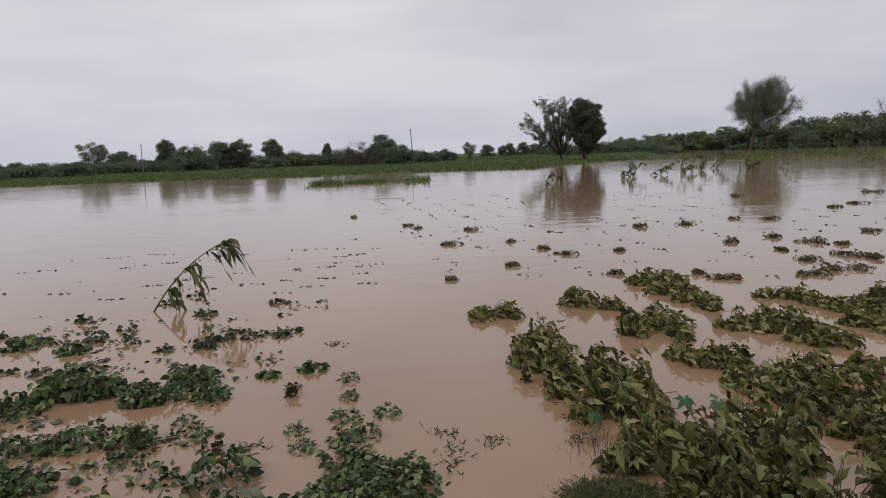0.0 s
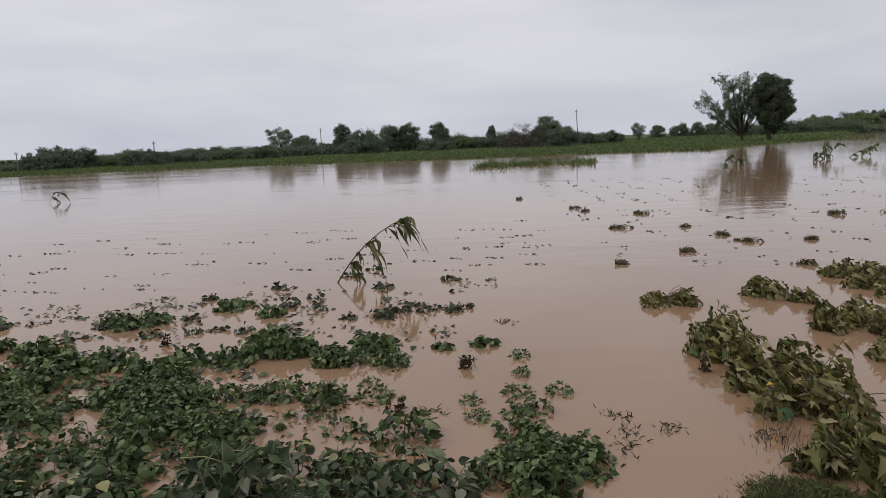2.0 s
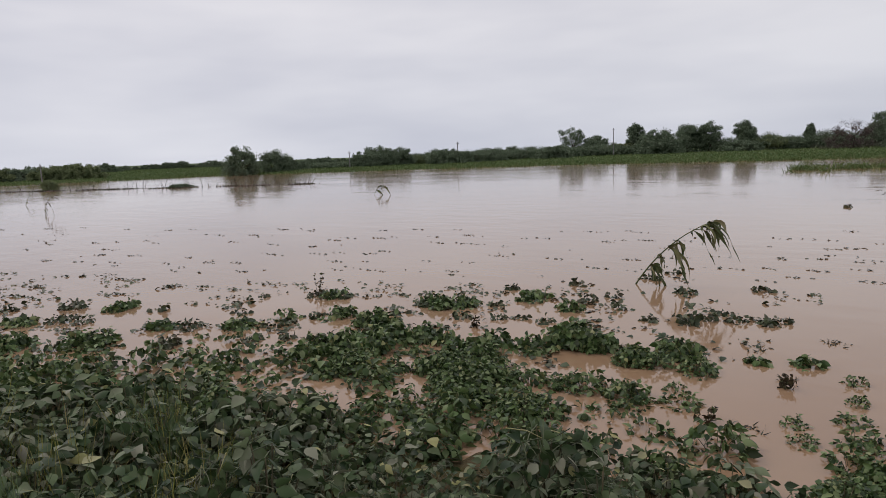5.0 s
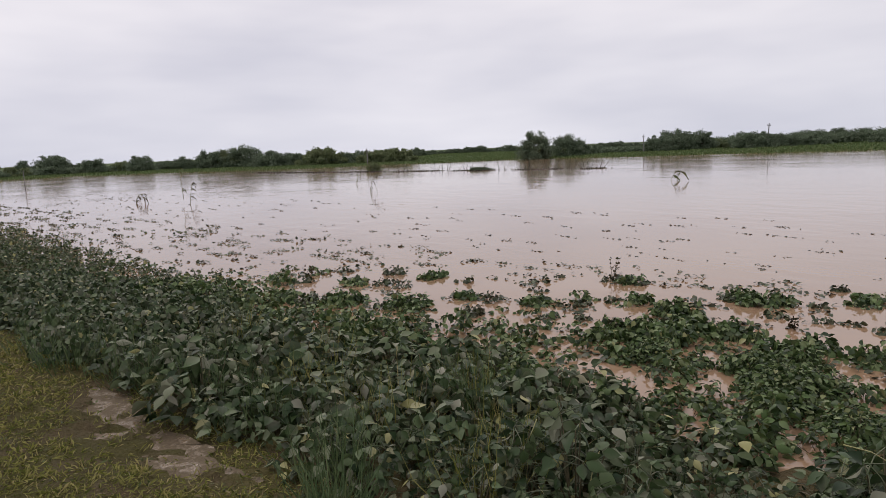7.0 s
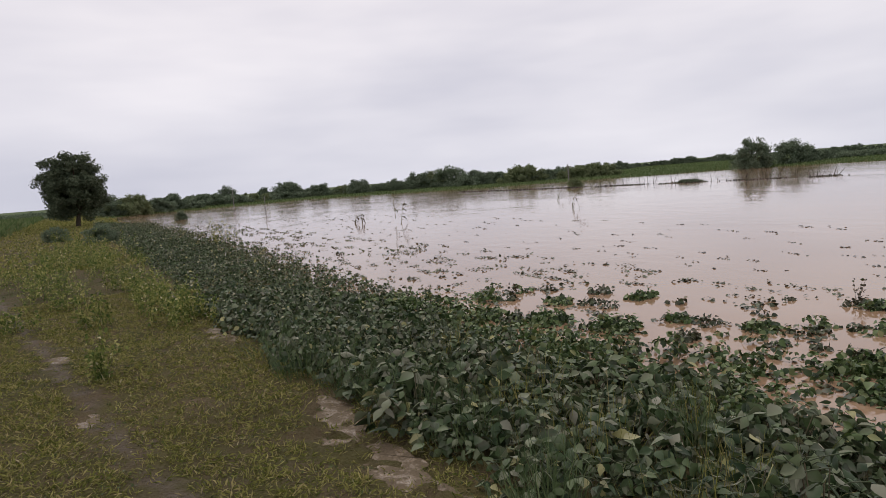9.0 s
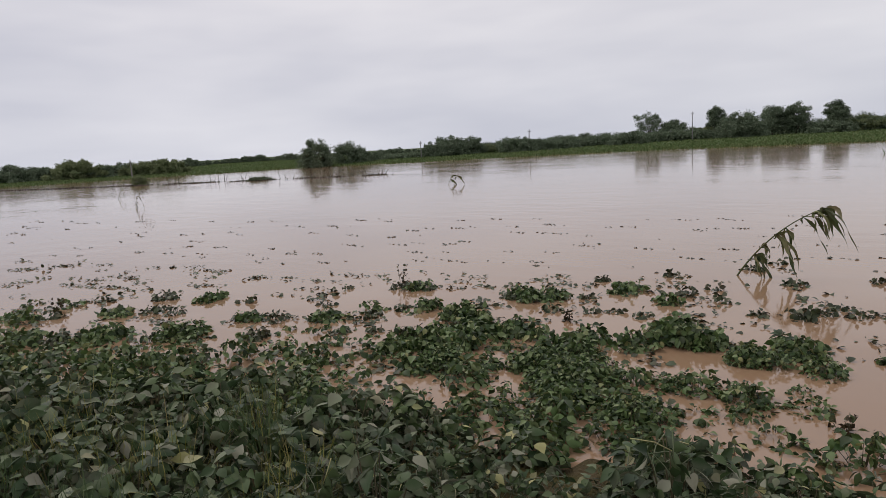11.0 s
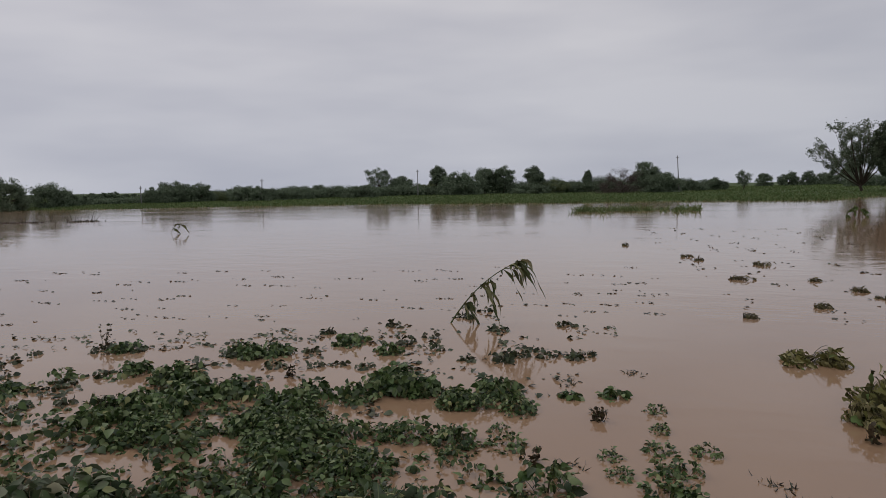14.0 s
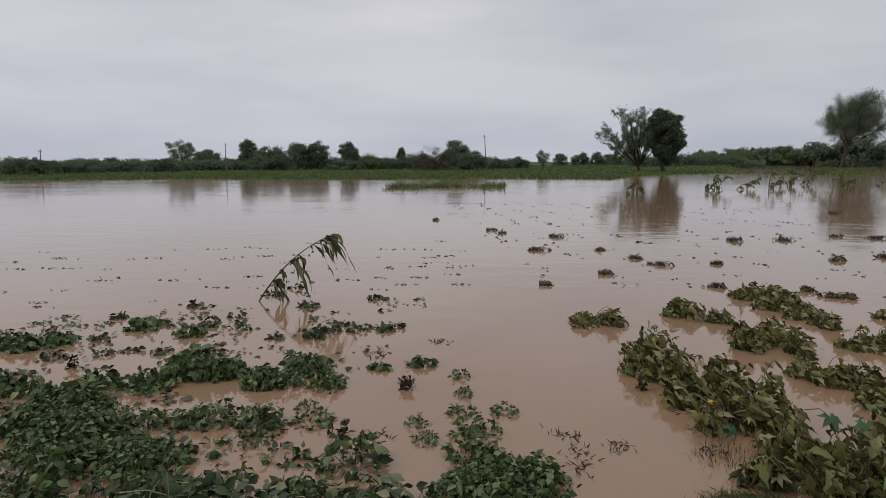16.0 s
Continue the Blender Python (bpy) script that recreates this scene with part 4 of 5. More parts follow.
COTTON_C = [(2.74, 9.23, 0.21), (3.03, 9.4, 0.31), (2.92, 8.59, 0.31), (3.04, 8.11, 0.26), (3.06, 7.63, 0.14), (3.03, 6.87, 0.2), (3.31, 6.83, 0.3), (3.48, 6.58, 0.33), (3.58, 6.34, 0.29), (3.63, 6.05, 0.22)]
COTTON_D = [(4.1, 8.18, 0.22), (4.34, 7.97, 0.3), (4.47, 7.48, 0.32), (4.82, 7.43, 0.28), (4.33, 6.7, 0.31), (5.28, 8.03, 0.18), (4.24, 6.78, 0.17), (5.3, 7.4, 0.3)]
COTTON_TIPS = [(3.92, 9.29, 0.24), (3.8, 9.81, 0.13), (5.28, 9.49, 0.23), (5.91, 10.74, 0.23), (6.02, 9.84, 0.34), (6.94, 10.77, 0.33), (7.04, 12.62, 0.27), (7.44, 17.03, 0.16), (8.19, 16.77, 0.22), (10.77, 24.71, 0.3), (5.57, 12.98, 0.17), (4.66, 15.97, 0.23), (3.24, 12.34, 0.11), (1.92, 12.96, 0.16), (2.19, 12.14, 0.19), (0.1, 13.9, 0.2), (0.62, 16.54, 0.23), (1.39, 14.04, 0.11), (1.1, 11.13, 0.14), (0.06, 9.96, 0.1), (5.98, 16.22, 0.27), (6.68, 13.42, 0.21), (6.02, 11.77, 0.16), (6.62, 11.16, 0.18), (7.34, 12.21, 0.15), (2.59, 10.04, 0.13), (8.98, 13.88, 0.25), (11.38, 19.3, 0.23), (15.89, 24.7, 0.35), (12.6, 20.35, 0.29), (-1.05, 18.0, 0.15), (-0.71, 17.2, 0.12), (-2.89, 20.95, 0.14)]


cotton_meshes = {m.name: [mesh_from("leaf", shape[0], shape[1], m) for shape in LIMP + PALM] for m in (COTTON, COTTON_LEAFY)}


def cotton(x, y, r, height, leaves, separate, mat=COTTON):
    t = thing("cotton_plant", "limp mud-stained cotton plant half sunk in flood water" if height > 0.15 else "cotton plant tops just above the flood water", "plant", "cotton plants in rows", at=pose(x, y, 0))
    n = leaves
    lumps = int(4 + 14 * r)
    la, lk = rng.uniform(0, 2 * np.pi, lumps), np.sqrt(rng.uniform(0, 0.85, lumps))
    tall, which = rng.uniform(0.45, 1.25, lumps) * (1 - 0.5 * lk ** 2), rng.integers(0, lumps, n)
    a, k = rng.uniform(0, 2 * np.pi, n), 0.45 * np.sqrt(rng.uniform(0, 1, n))
    deep = rng.uniform(0.03, 1.0, n) ** 0.5 * rng.uniform(0.9, 1.22, n)
    p = np.stack([r * (lk * np.cos(la))[which] + r * k * np.cos(a), r * (lk * np.sin(la))[which] + r * k * np.sin(a), height * tall[which] * (1 - 4.3 * k ** 2) * deep + 0.012], 1)
    # limp leaves lie over one another down the mound, swept one way by the flood
    out = np.stack([p[:, 0], p[:, 1], np.zeros(n)], 1) / r
    d = 0.55 * out + np.array([[0.85, -0.25, -0.3]]) - np.array([[0, 0, 0.35]]) * rng.random((n, 1)) + rng.normal(0, 0.45, (n, 3))
    nr = 0.8 * out + np.array([[-0.1, -0.25, 0.9]]) + rng.normal(0, 0.62, (n, 3))
    leafy_one = mat is COTTON_LEAFY
    size = rng.uniform(0.055, 0.12, n) if leafy_one else rng.uniform(0.045, 0.115, n)
    w = Soup()
    for i in range(min(n, 40)):
        q = p[i] + (np.array([0, 0, 0.02]) if i % 2 else 0)
        w.tube(branch((q[0] * 0.35 - 0.05, q[1] * 0.35, -0.06), q, (-0.05, 0.02, 0.1), 5), 0.005, 0.002, 3)
    part("stem", w.mesh("stem", STEM), t)
    s = Soup()
    pick = np.where(rng.random(n) < (0.82 if leafy_one else 0.88), rng.integers(0, 3, n), rng.integers(3, 6, n))
    shapes = LIMP + PALM
    if separate:
        for i in range(n):
            part("leaf", cotton_meshes[mat.name][pick[i]], t, at=leaf_pose(p[i], d[i], rng.uniform(-40, 40), size[i] * (1.1 if pick[i] < 3 else 0.8)))
        return t
    for i in range(6):
        q = pick == i
        if q.any():
            s.spread(shapes[i], p[q], d[q], nr[q], size[q] * (1.0 if i < 3 else 0.72))
    part("foliage", s.mesh("foliage", mat), t)
    return t


def fresh_leaf(x, y, z, size, yaw, tilt, mat, shape, label):
    t = thing("leaf", label, "leaf", at=pose(x, y, z, tilt, 0, yaw))
    s = Soup()
    s.spread(shape, np.zeros((1, 3)), np.array([[0, 1.0, 0]]), np.array([[0, 0, 1.0]]), np.array([size]))
    part("blade", s.mesh("blade", mat), t)
    k = Soup()
    k.tube([(0, 0.02, 0), (0, -0.06, -0.03), (0.01, -0.12, -0.13)], 0.0025, 0.003, 4)
    part("stalk", k.mesh("stalk", STEM), t)


for row, tall in ((COTTON_A, 0.29), (COTTON_B, 0.23), (COTTON_C, 0.2), (COTTON_D, 0.18)):
    for x, y, r in row:
        near = y < 5.2
        cotton(x, y, r * 0.98, (tall + (0.07 if near else 0)) * (0.92 if y > 7.4 else 1.08) * rng.uniform(0.85, 1.1), int(110 + 1900 * r * r), y < 3.8, COTTON_LEAFY if y < 4.0 else COTTON)
for x, y, r in COTTON_TIPS:
    cotton(x, y, r, 0.05 + 0.2 * r, int(18 + 420 * r * r), False, COTTON_TIP)

fresh_leaf(1.44, 3.96, 0.36, 0.1, 200, -35, COTTON_GREEN, PALM[0], "fresh green cotton leaf held above the limp plants")
fresh_leaf(0.92, 4.05, 0.24, 0.085, 230, -50, COTTON_GREEN, PALM[1], "fresh green cotton leaf hanging among limp ones")
fresh_leaf(1.72, 4.1, 0.27, 0.09, 160, -30, COTTON_GREEN, PALM[0], "small fresh green cotton leaf")
fresh_leaf(1.07, 4.36, 0.31, 0.06, 60, -40, YELLOW_LEAF, OVATE[0], "yellow dying cotton leaf")
fresh_leaf(0.92, 4.38, 0.26, 0.055, 110, 10, YELLOW_LEAF, OVATE[2], "pale yellow dying cotton leaf")


def scrub(label, stretches):
    """A continuous belt of low bushes along the far land: bearings, metres from the first eye, height."""
    s = Soup()
    for th0, th1, r0, r1, h in stretches:
        for n, k0, k1, small, big, shape in ((380, 0.1, 0.8, 0.4, 0.7, OVATE_FAR), (2300, 0.5, 1.02, 0.09, 0.22, LEAF_SPRAY)):
            n = int(abs(th1 - th0) * n)
            u = rng.random(n)
            th = np.radians(th0 + (th1 - th0) * u)
            r = r0 + (r1 - r0) * u + rng.normal(0, 1.8, n)
            x, y = -r * np.sin(th), r * np.cos(th)
            top = h * 1.15 * (0.74 + 0.2 * wave(x, y, 2.6, 3) + 0.14 * wave(x, y, 0.9, 8))
            p = np.column_stack([x, y, land(x, y) + top * rng.uniform(k0, k1, n)])
            s.spread(shape, p, rng.normal(size=p.shape), np.array([[0, 0, 0.8]]) + rng.normal(0, 0.7, p.shape), rng.uniform(small, big, n))
    tagged(new("scrub", s.mesh("scrub", TREE_HAZED, False)), label, "scrub", kind="stuff")


scrub("belt of dull green scrub behind the far field", [(2, 22, 150, 152, 3.1), (22, 40, 150, 122, 2.3), (40, 46, 124, 118, 1.8), (46, 52, 118, 114, 0.9)])
scrub("dull green scrub along the left shore", [(66, 84, 122, 139, 1.2), (84, 104, 151, 136, 1.1), (104, 114, 124, 112, 1.1)])
scrub("thick green scrub on the rising bank", [(-40, -26, 262, 262, 8.0), (-27, -19, 262, 262, 5.5), (-19.5, -9, 200, 170, 3.0)])
def tufts(name, label, category, material, places, heights, blades, spread=0.06, width=0.012, lean=0.45, shape=BLADE):
    s = Soup()
    n = len(places) * blades
    p = np.repeat(np.asarray(places, float), blades, 0)
    h = np.repeat(np.asarray(heights, float), blades) * rng.uniform(0.5, 1.15, n)
    p = p + np.column_stack([rng.normal(0, spread, n), rng.normal(0, spread, n), np.zeros(n)])
    d = np.column_stack([rng.normal(0, lean, n), rng.normal(0, lean, n), np.ones(n)])
    nr = np.column_stack([rng.normal(size=n), rng.normal(size=n), np.full(n, 0.4)])
    s.spread(shape, p, d, nr, np.column_stack([np.broadcast_to(width, n) * rng.uniform(0.7, 1.4, n), h, h]))
    return tagged(new(name, s.mesh(name, material, False)), label, category, kind="stuff")


# ---- floating leaves and sunk plant tips ----
def specks(name, label, material, centres, size, lift=0.02, stand=1.0):
    s = Soup()
    n = len(centres)
    p = np.column_stack([centres, rng.uniform(0.0, lift, n)])
    d = np.stack([rng.normal(size=n), rng.normal(size=n), rng.uniform(-0.1, 0.5, n) * stand], 1)
    nr = np.array([[0, 0, 1.0]]) + rng.normal(0, 0.12 + 0.3 * stand, (n, 3))
    s.spread(OVATE_MID, p, d, nr, size * rng.uniform(0.6, 1.4, n))
    tagged(new(name, s.mesh(name, material)), label, "leaves", kind="stuff")


pts = []
for i in range(700):
    a, s = -6 + 50 * rng.random() ** 2.1, rng.uniform(2.6, 7.6)
    x, y = EDGE_AT + EDGE_ALONG * a + EDGE_OUT * s
    if x < -1.6 and wave(x, y, 0.8, 4) > -0.3:
        pts += [(x + rng.normal(0, 0.09), y + rng.normal(0, 0.05)) for j in range(rng.integers(2, 10))]
for i in range(330):
    a, s = rng.uniform(-5, 45), rng.uniform(3.0, 7.4)
    x, y = EDGE_AT + EDGE_ALONG * a + EDGE_OUT * s
    if x + 0.5 * (y - 3.4) < -1.6 and wave(x, y, 1.1, 4) > -0.5:
        e = rng.normal(0, 0.17, rng.integers(6, 20))
        pts += [(x + EDGE_ALONG[0] * u + rng.normal(0, 0.04), y + EDGE_ALONG[1] * u + rng.normal(0, 0.04)) for u in e]
specks("floating_leaves", "dark sodden bean leaves afloat at the crop's edge", BEAN_WET, np.array(pts), 0.066, 0.03, 0.45)
pts = []
for s in (8.3, 9.2, 10.2, 11.4, 12.6, 14.0):
    for i in range(60):
        a = rng.uniform(-8, 40)
        x, y = EDGE_AT + EDGE_ALONG * a + EDGE_OUT * (s + rng.normal(0, 0.12) + 0.25 * math.sin(a))
        if x < -1.0:
            pts += [(x + rng.normal(0, 0.11), y + rng.normal(0, 0.025)) for j in range(rng.integers(1, 9))]
specks("floating_leaves", "small dark leaves and tips in rows out on the water", SODDEN, np.array(pts), 0.065, 0.015, 0.15)
pts = []
for k in range(12):
    for i in range(26):
        y = rng.uniform(9.5, 30)
        x = 0.6 + k * 1.05 - 0.17 * (y - 8) + rng.normal(0, 0.06)
        pts += [(x + rng.normal(0, 0.07), y + rng.normal(0, 0.12)) for j in range(rng.integers(1, 4))]
specks("floating_leaves", "dark leaf tips of drowned cotton rows", SODDEN, np.array(pts), 0.08, 0.015, 0.15)


q = np.repeat(np.column_stack([np.array([(-0.02, 4.09), (-0.01, 3.87), (0.31, 4.16), (0.92, 4.53), (-0.06, 4.33), (-1.36, 4.22), (-1.33, 5.35), (-1.7, 6.07), (0.86, 4.92), (0.89, 4.18), (-1.16, 6.63), (2.42, 6.66)]), np.zeros(12)]), 14, 0)
q[:, :2] += rng.normal(0, 0.055, (len(q), 2))
tufts("drift", "small sodden twigs and leaf bits afloat between the rows", "debris", SODDEN, q, np.full(len(q), 0.05), 2, 0.03, 0.01, 1.6)


def sprig(x, y, h):
    """A lone upright weed shoot standing in the water."""
    t = thing("weed_shoot", "small dark upright weed shoot standing in flood water", "plant", "weed shoots", at=pose(x, y, -0.04, 0, 0, rng.uniform(0, 360)))
    w, s = Soup(), Soup()
    for i in range(4):
        b = branch((0, 0, 0), (rng.normal(0, 0.35 * h), rng.normal(0, 0.35 * h), 0.04 + h * rng.uniform(0.5, 1.0)), (0, 0, 0.1 * h), 6)
        w.tube(b, 0.004, 0.0015, 4)
        p = b[rng.integers(1, 6, 9)] + rng.normal(0, 0.012, (9, 3))
        s.spread(OVATE_MID, p, rng.normal(size=(9, 3)) + np.array([[0, 0, 0.4]]), rng.normal(size=(9, 3)), rng.uniform(0.025, 0.06, 9))
    part("stem", w.mesh("stem", STEM), t)
    part("foliage", s.mesh("foliage", SPRIG), t)


for x, y, h in [(-7.24, 5.67, 0.3), (-1.59, 4.17, 0.1), (-1.3, 5.14, 0.13), (0.63, 5.33, 0.1), (-10.16, 2.24, 0.22), (-4.42, 5.47, 0.1)]:
    sprig(x, y, h)


# ---- the lone maize stalk and drowned stalks ----
def maize(x, y, base, tip, bend, yaw, leaves, label, length=0.36, mat=None, thick=0.011, broad=0.085, droop=1.0):
    """A bent stalk from base to tip with long leaves that hang from it."""
    t = thing("maize_stalk", label, "plant", at=pose(x, y, 0, 0, 0, yaw))
    b = branch((0, 0, base), tip, bend, 12)
    s = Soup()
    s.tube(b, thick, thick * 0.4, 7)
    part("stalk", s.mesh("stalk", MAIZE), t)
    for i in range(leaves):
        k = (3, 3, 3, 4, 6, 6, 6, 7, 9, 10, 10, 11, 11, 11, 11, 11)[int(i * 16 / leaves)]
        o = b[min(k, 11)]
        back = rng.random() < 0.28
        way = np.array([-0.35 if back else rng.uniform(0.1, 1.25), rng.uniform(-0.6, 0.6), rng.uniform(-0.5, 0.55)])
        ln = length * rng.uniform(0.6, 1.2) * (0.8 + 0.035 * k) * (0.3 if back else 1.0)
        n, v, f = 10, [], []
        u = np.linspace(0, 1, n)[:, None]
        c = o + way * ln * (u - 0.32 * u ** 2) + np.array([[0, 0, -droop * ln * rng.uniform(0.5, 1.0)]]) * u ** rng.uniform(1.3, 2.8) + 0.05 * length * np.sin(u * np.array([[9, 7, 11]]) + i) * u
        run = unit(np.gradient(c, axis=0))
        flat = unit(np.cross(run, np.array([[0, 1.0, 0]])))
        turn, kink = rng.uniform(-0.7, 0.7), rng.uniform(2, 5)
        for j in range(n):
            w = u[j, 0]
            h = broad * length * math.sin(math.pi * min(1, w * 0.9 + 0.1)) ** 0.8 * (1 + 0.2 * math.sin(7 * w + i))
            tw = turn + 1.5 * math.sin(kink * w + i)
            e = flat[j] * math.cos(tw) + np.array([0, math.sin(tw), 0])
            v += [c[j] - e * h, c[j] + np.array([0, 0.4 * h, 0]), c[j] + e * h]
        for j in range(n - 1):
            q = 3 * j
            f += [[q, q + 1, q + 4, q + 3], [q + 1, q + 2, q + 5, q + 4]]
        part("leaf", mesh_from("leaf", v, f, mat or MAIZE), t)
    return t


maize(-3.84, 8.4, -0.05, (0.96, 0.1, 0.86), (-0.1, 0, 0.2), 8, 46, "bent maize stalk with drooping leaves rising from flood water", 0.37, None, 0.012, 0.062, 1.05)
maize(-30.2, 11.0, -0.1, (0.5, 0.0, 0.72), (-0.3, 0, 0.2), 20, 16, "broken maize stalk in flood water", 0.42, STEM, 0.012, 0.045)
maize(-33.3, 0.9, -0.1, (0.35, 0.0, 0.42), (-0.1, 0, 0.3), 60, 14, "drowned arching maize stalk", 0.5, STEM, 0.012, 0.045)
maize(-30.6, 2.9, -0.1, (0.2, 0.0, 0.9), (0, 0, 0.3), 70, 16, "drowned maize stalk with hanging leaves", 0.42, STEM, 0.012, 0.045)
maize(-30.9, 2.7, 0.2, (-0.1, 0.1, 1.5), (0, 0, 0.3), 70, 6, "thin upright maize stalk out of the water", 0.3)
maize(-23.2, 23.2, -0.1, (0.6, 0.0, 0.4), (0, 0, 0.5), 10, 7, "sunk maize stalk bowed to the water", 0.5)
maize(-27.4, 18.1, -0.1, (0.7, 0.0, 0.05), (0, 0, 0.4), 20, 5, "maize stalk bent down into the water", 0.3)
maize(-39.0, 13.4, -0.1, (0.3, 0.0, 0.5), (0, 0, 0.2), 40, 5, "short broken maize stalk in flood water", 0.3)
ROW_RIGHT = [(6.1, 38.7), (11.2, 43.2), (12.0, 43.8), (13.2, 44.5), (16.0, 46.6), (17.0, 47.5), (20.3, 53.0), (21.2, 53.8), (22.3, 54.0), (23.3, 51.5), (24.6, 54.5), (26.5, 53.0), (34.1, 54.8), (14.6, 45.6), (19.0, 50.0)]
for x, y in [(u + du, v + dv) for u, v in ROW_RIGHT for du, dv in ((0, 0), (0.6, 0.9))]:
    maize(x + rng.normal(0, 0.4), y, -0.1, (rng.uniform(-0.3, 1.6), rng.uniform(-0.3, 0.3), rng.uniform(0.3, 1.35)), (-0.2, 0, rng.uniform(0.0, 0.4)), rng.uniform(-40, 40), 18, "maize stalk leaning over the flood water", 0.42, FIELD, 0.03, 0.14, 0.6)


# ---- green strips and fields ----
def ring_places(n, th0, th1, d0, d1, skew=1.0):
    """Places on the far land, by bearing and metres behind the shore."""
    th = rng.uniform(th0, th1, n)
    past = d0 + (d1 - d0) * rng.random(n) ** skew
    r = np.interp(th, SHORE[:, 0], SHORE[:, 1]) + past
    x, y = -r * np.sin(np.radians(th)), r * np.cos(np.radians(th))
    z = land(x, y)
    ok = z > -0.05
    return np.column_stack([x, y, z])[ok]


q = ring_places(20000, -24, 60, -1, 75, 1.8)
tufts("field_crop", "green young crop on the far bank", "crop", FIELD, q, np.full(len(q), 0.34), 2, 0.25, 0.18, 0.9, THIN_BLADE)
q = ring_places(9000, 60, 112, -1, 40, 1.6)
tufts("field_crop", "green grass and crop on the far shore", "crop", FIELD, q, np.full(len(q), 0.26), 3, 0.25, 0.14, 0.9, THIN_BLADE)
q = ring_places(9000, 40, 75, 40, 190, 1.0)
tufts("field_crop", "pale green field reaching to far trees", "crop", FIELD, q, np.full(len(q), 0.3), 3, 0.4, 0.22, 0.9, THIN_BLADE)
q = ring_places(6000, -20, 5, 60, 260, 1.0)
tufts("field_crop", "flat green field before far trees", "crop", FIELD, q, np.full(len(q), 0.35), 3, 0.4, 0.25, 0.9, THIN_BLADE)

# a green spit of fallen maize before the bank
q = np.column_stack([-9.2 + 8 * rng.random(260) ** 1.5, rng.normal(0, 1, 260), np.zeros(260)])
q[:, 1] = 49.5 + 1.6 * q[:, 1] + 0.25 * (q[:, 0] + 5)
tufts("maize_spit", "spit of fallen green maize in the flood", "crop", FIELD, q[wave(q[:, 0], q[:, 1], 0.9, 2) > -0.05], np.full(int((wave(q[:, 0], q[:, 1], 0.9, 2) > -0.05).sum()), 0.6), 6, 0.2, 0.06, 1.0)
for bearing0, bearing1, near, far, many, tall in ((-38, -15.5, 106, 122, 620, 0.36), (-38, -23, 104, 122, 300, 1.5), (-30, -14, 112, 130, 120, 1.1)):
    th, r = np.radians(rng.uniform(bearing0, bearing1, many)), rng.uniform(near, far, many)
    q = np.column_stack([-r * np.sin(th), r * np.cos(th), np.full(many, -0.05)])
    q = q[wave(q[:, 0], q[:, 1], 2.6, 3) > 0.1]
    tufts("reeds", "ragged yellow-green reeds and maize standing in the flood", "reeds", FIELD, q, tall * rng.uniform(0.5, 1.3, len(q)), 6, 0.35, 0.1, 0.9)

# a line of flotsam on a drowned bund
u = rng.random(1500)
q = np.column_stack([-82 + 44 * u, 16.5 + 17 * u ** 1.3 + rng.normal(0, 0.35, 1500), np.zeros(1500)])
q = q[wave(q[:, 0], q[:, 1], 1.3, 5) > -0.2]
tufts("flotsam", "dark line of flotsam along a drowned bund", "debris", SODDEN, q, np.full(len(q), 0.13), 3, 0.3, 0.08, 1.6)
u = rng.random(60)
q = np.column_stack([-66 + 26 * u, 22.5 + 11 * u + rng.normal(0, 1.6, 60), np.full(60, -0.05)])
tufts("sticks", "thin dead stalks standing in the flood", "stalks", SODDEN, q, np.full(60, 0.9), 2, 0.05, 0.035, 0.35)
make_tree(-63.0, 24.0, 1.0, 0.75, "bush", 0.0)
make_tree(-49.4, 28.3, 0.32, 1.0, "bush", 0.0)
make_tree(-64.6, -13.5, 0.9, 0.5, "bush", 0.0)

# ---- the grass path ----
def path_places(n, reach):
    """Places on the trodden path, thick near the walker, thin on the mud line and in the puddles."""
    a, s = -4 + reach * rng.random(n) ** 1.5, -6.5 * rng.random(n) ** 0.9 + 0.3
    xy = EDGE_AT + EDGE_ALONG * a[:, None] + EDGE_OUT * s[:, None]
    z = land(xy[:, 0], xy[:, 1])
    off = np.abs((xy[:, 0] + 5.6) * -0.47 + (xy[:, 1] + 2.2) * 0.88)
    bare = off < 0.1 + 0.16 * wave(xy[:, 0], xy[:, 1], 0.3, 3)
    wet = np.zeros(n, bool)
    for px, py, lo, wi, turn in PUDDLES:
        c, q = math.cos(radians(turn)), math.sin(radians(turn))
        u, w = (xy[:, 0] - px) * c + (xy[:, 1] - py) * q, -(xy[:, 0] - px) * q + (xy[:, 1] - py) * c
        wet |= (u / lo) ** 2 + (w / wi) ** 2 < 1.1 + 0.5 * wave(xy[:, 0], xy[:, 1], 0.15, 2)
    patchy = 0.75 + 0.35 * wave(xy[:, 0], xy[:, 1], 0.4, 7)
    keep = (rng.random(n) < np.where(bare, 0.12, np.where(wet, 0.16, patchy))) & (np.hypot(xy[:, 0] + 0.4, xy[:, 1] + 0.4) > 0.5) & (rng.random(n) < np.interp(a, [-4, -1], [0, 1]) * np.interp(s, [-6.2, -4.8], [0, 1]))
    return np.column_stack([xy, z])[keep]


q = path_places(60000, 14)
tufts("path_grass", "short yellowish trodden grass on the path", "grass", GRASS, q, rng.uniform(0.025, 0.06, len(q)), 7, 0.03, 0.0042, 1.5, THIN_BLADE)
q = path_places(9000, 17)
tufts("path_grass", "small weeds and clover among the path's grass", "grass", WET_GRASS, q, rng.uniform(0.015, 0.035, len(q)), 6, 0.04, 0.014, 1.5, LEAF_SPRAY)
q = path_places(5000, 14)
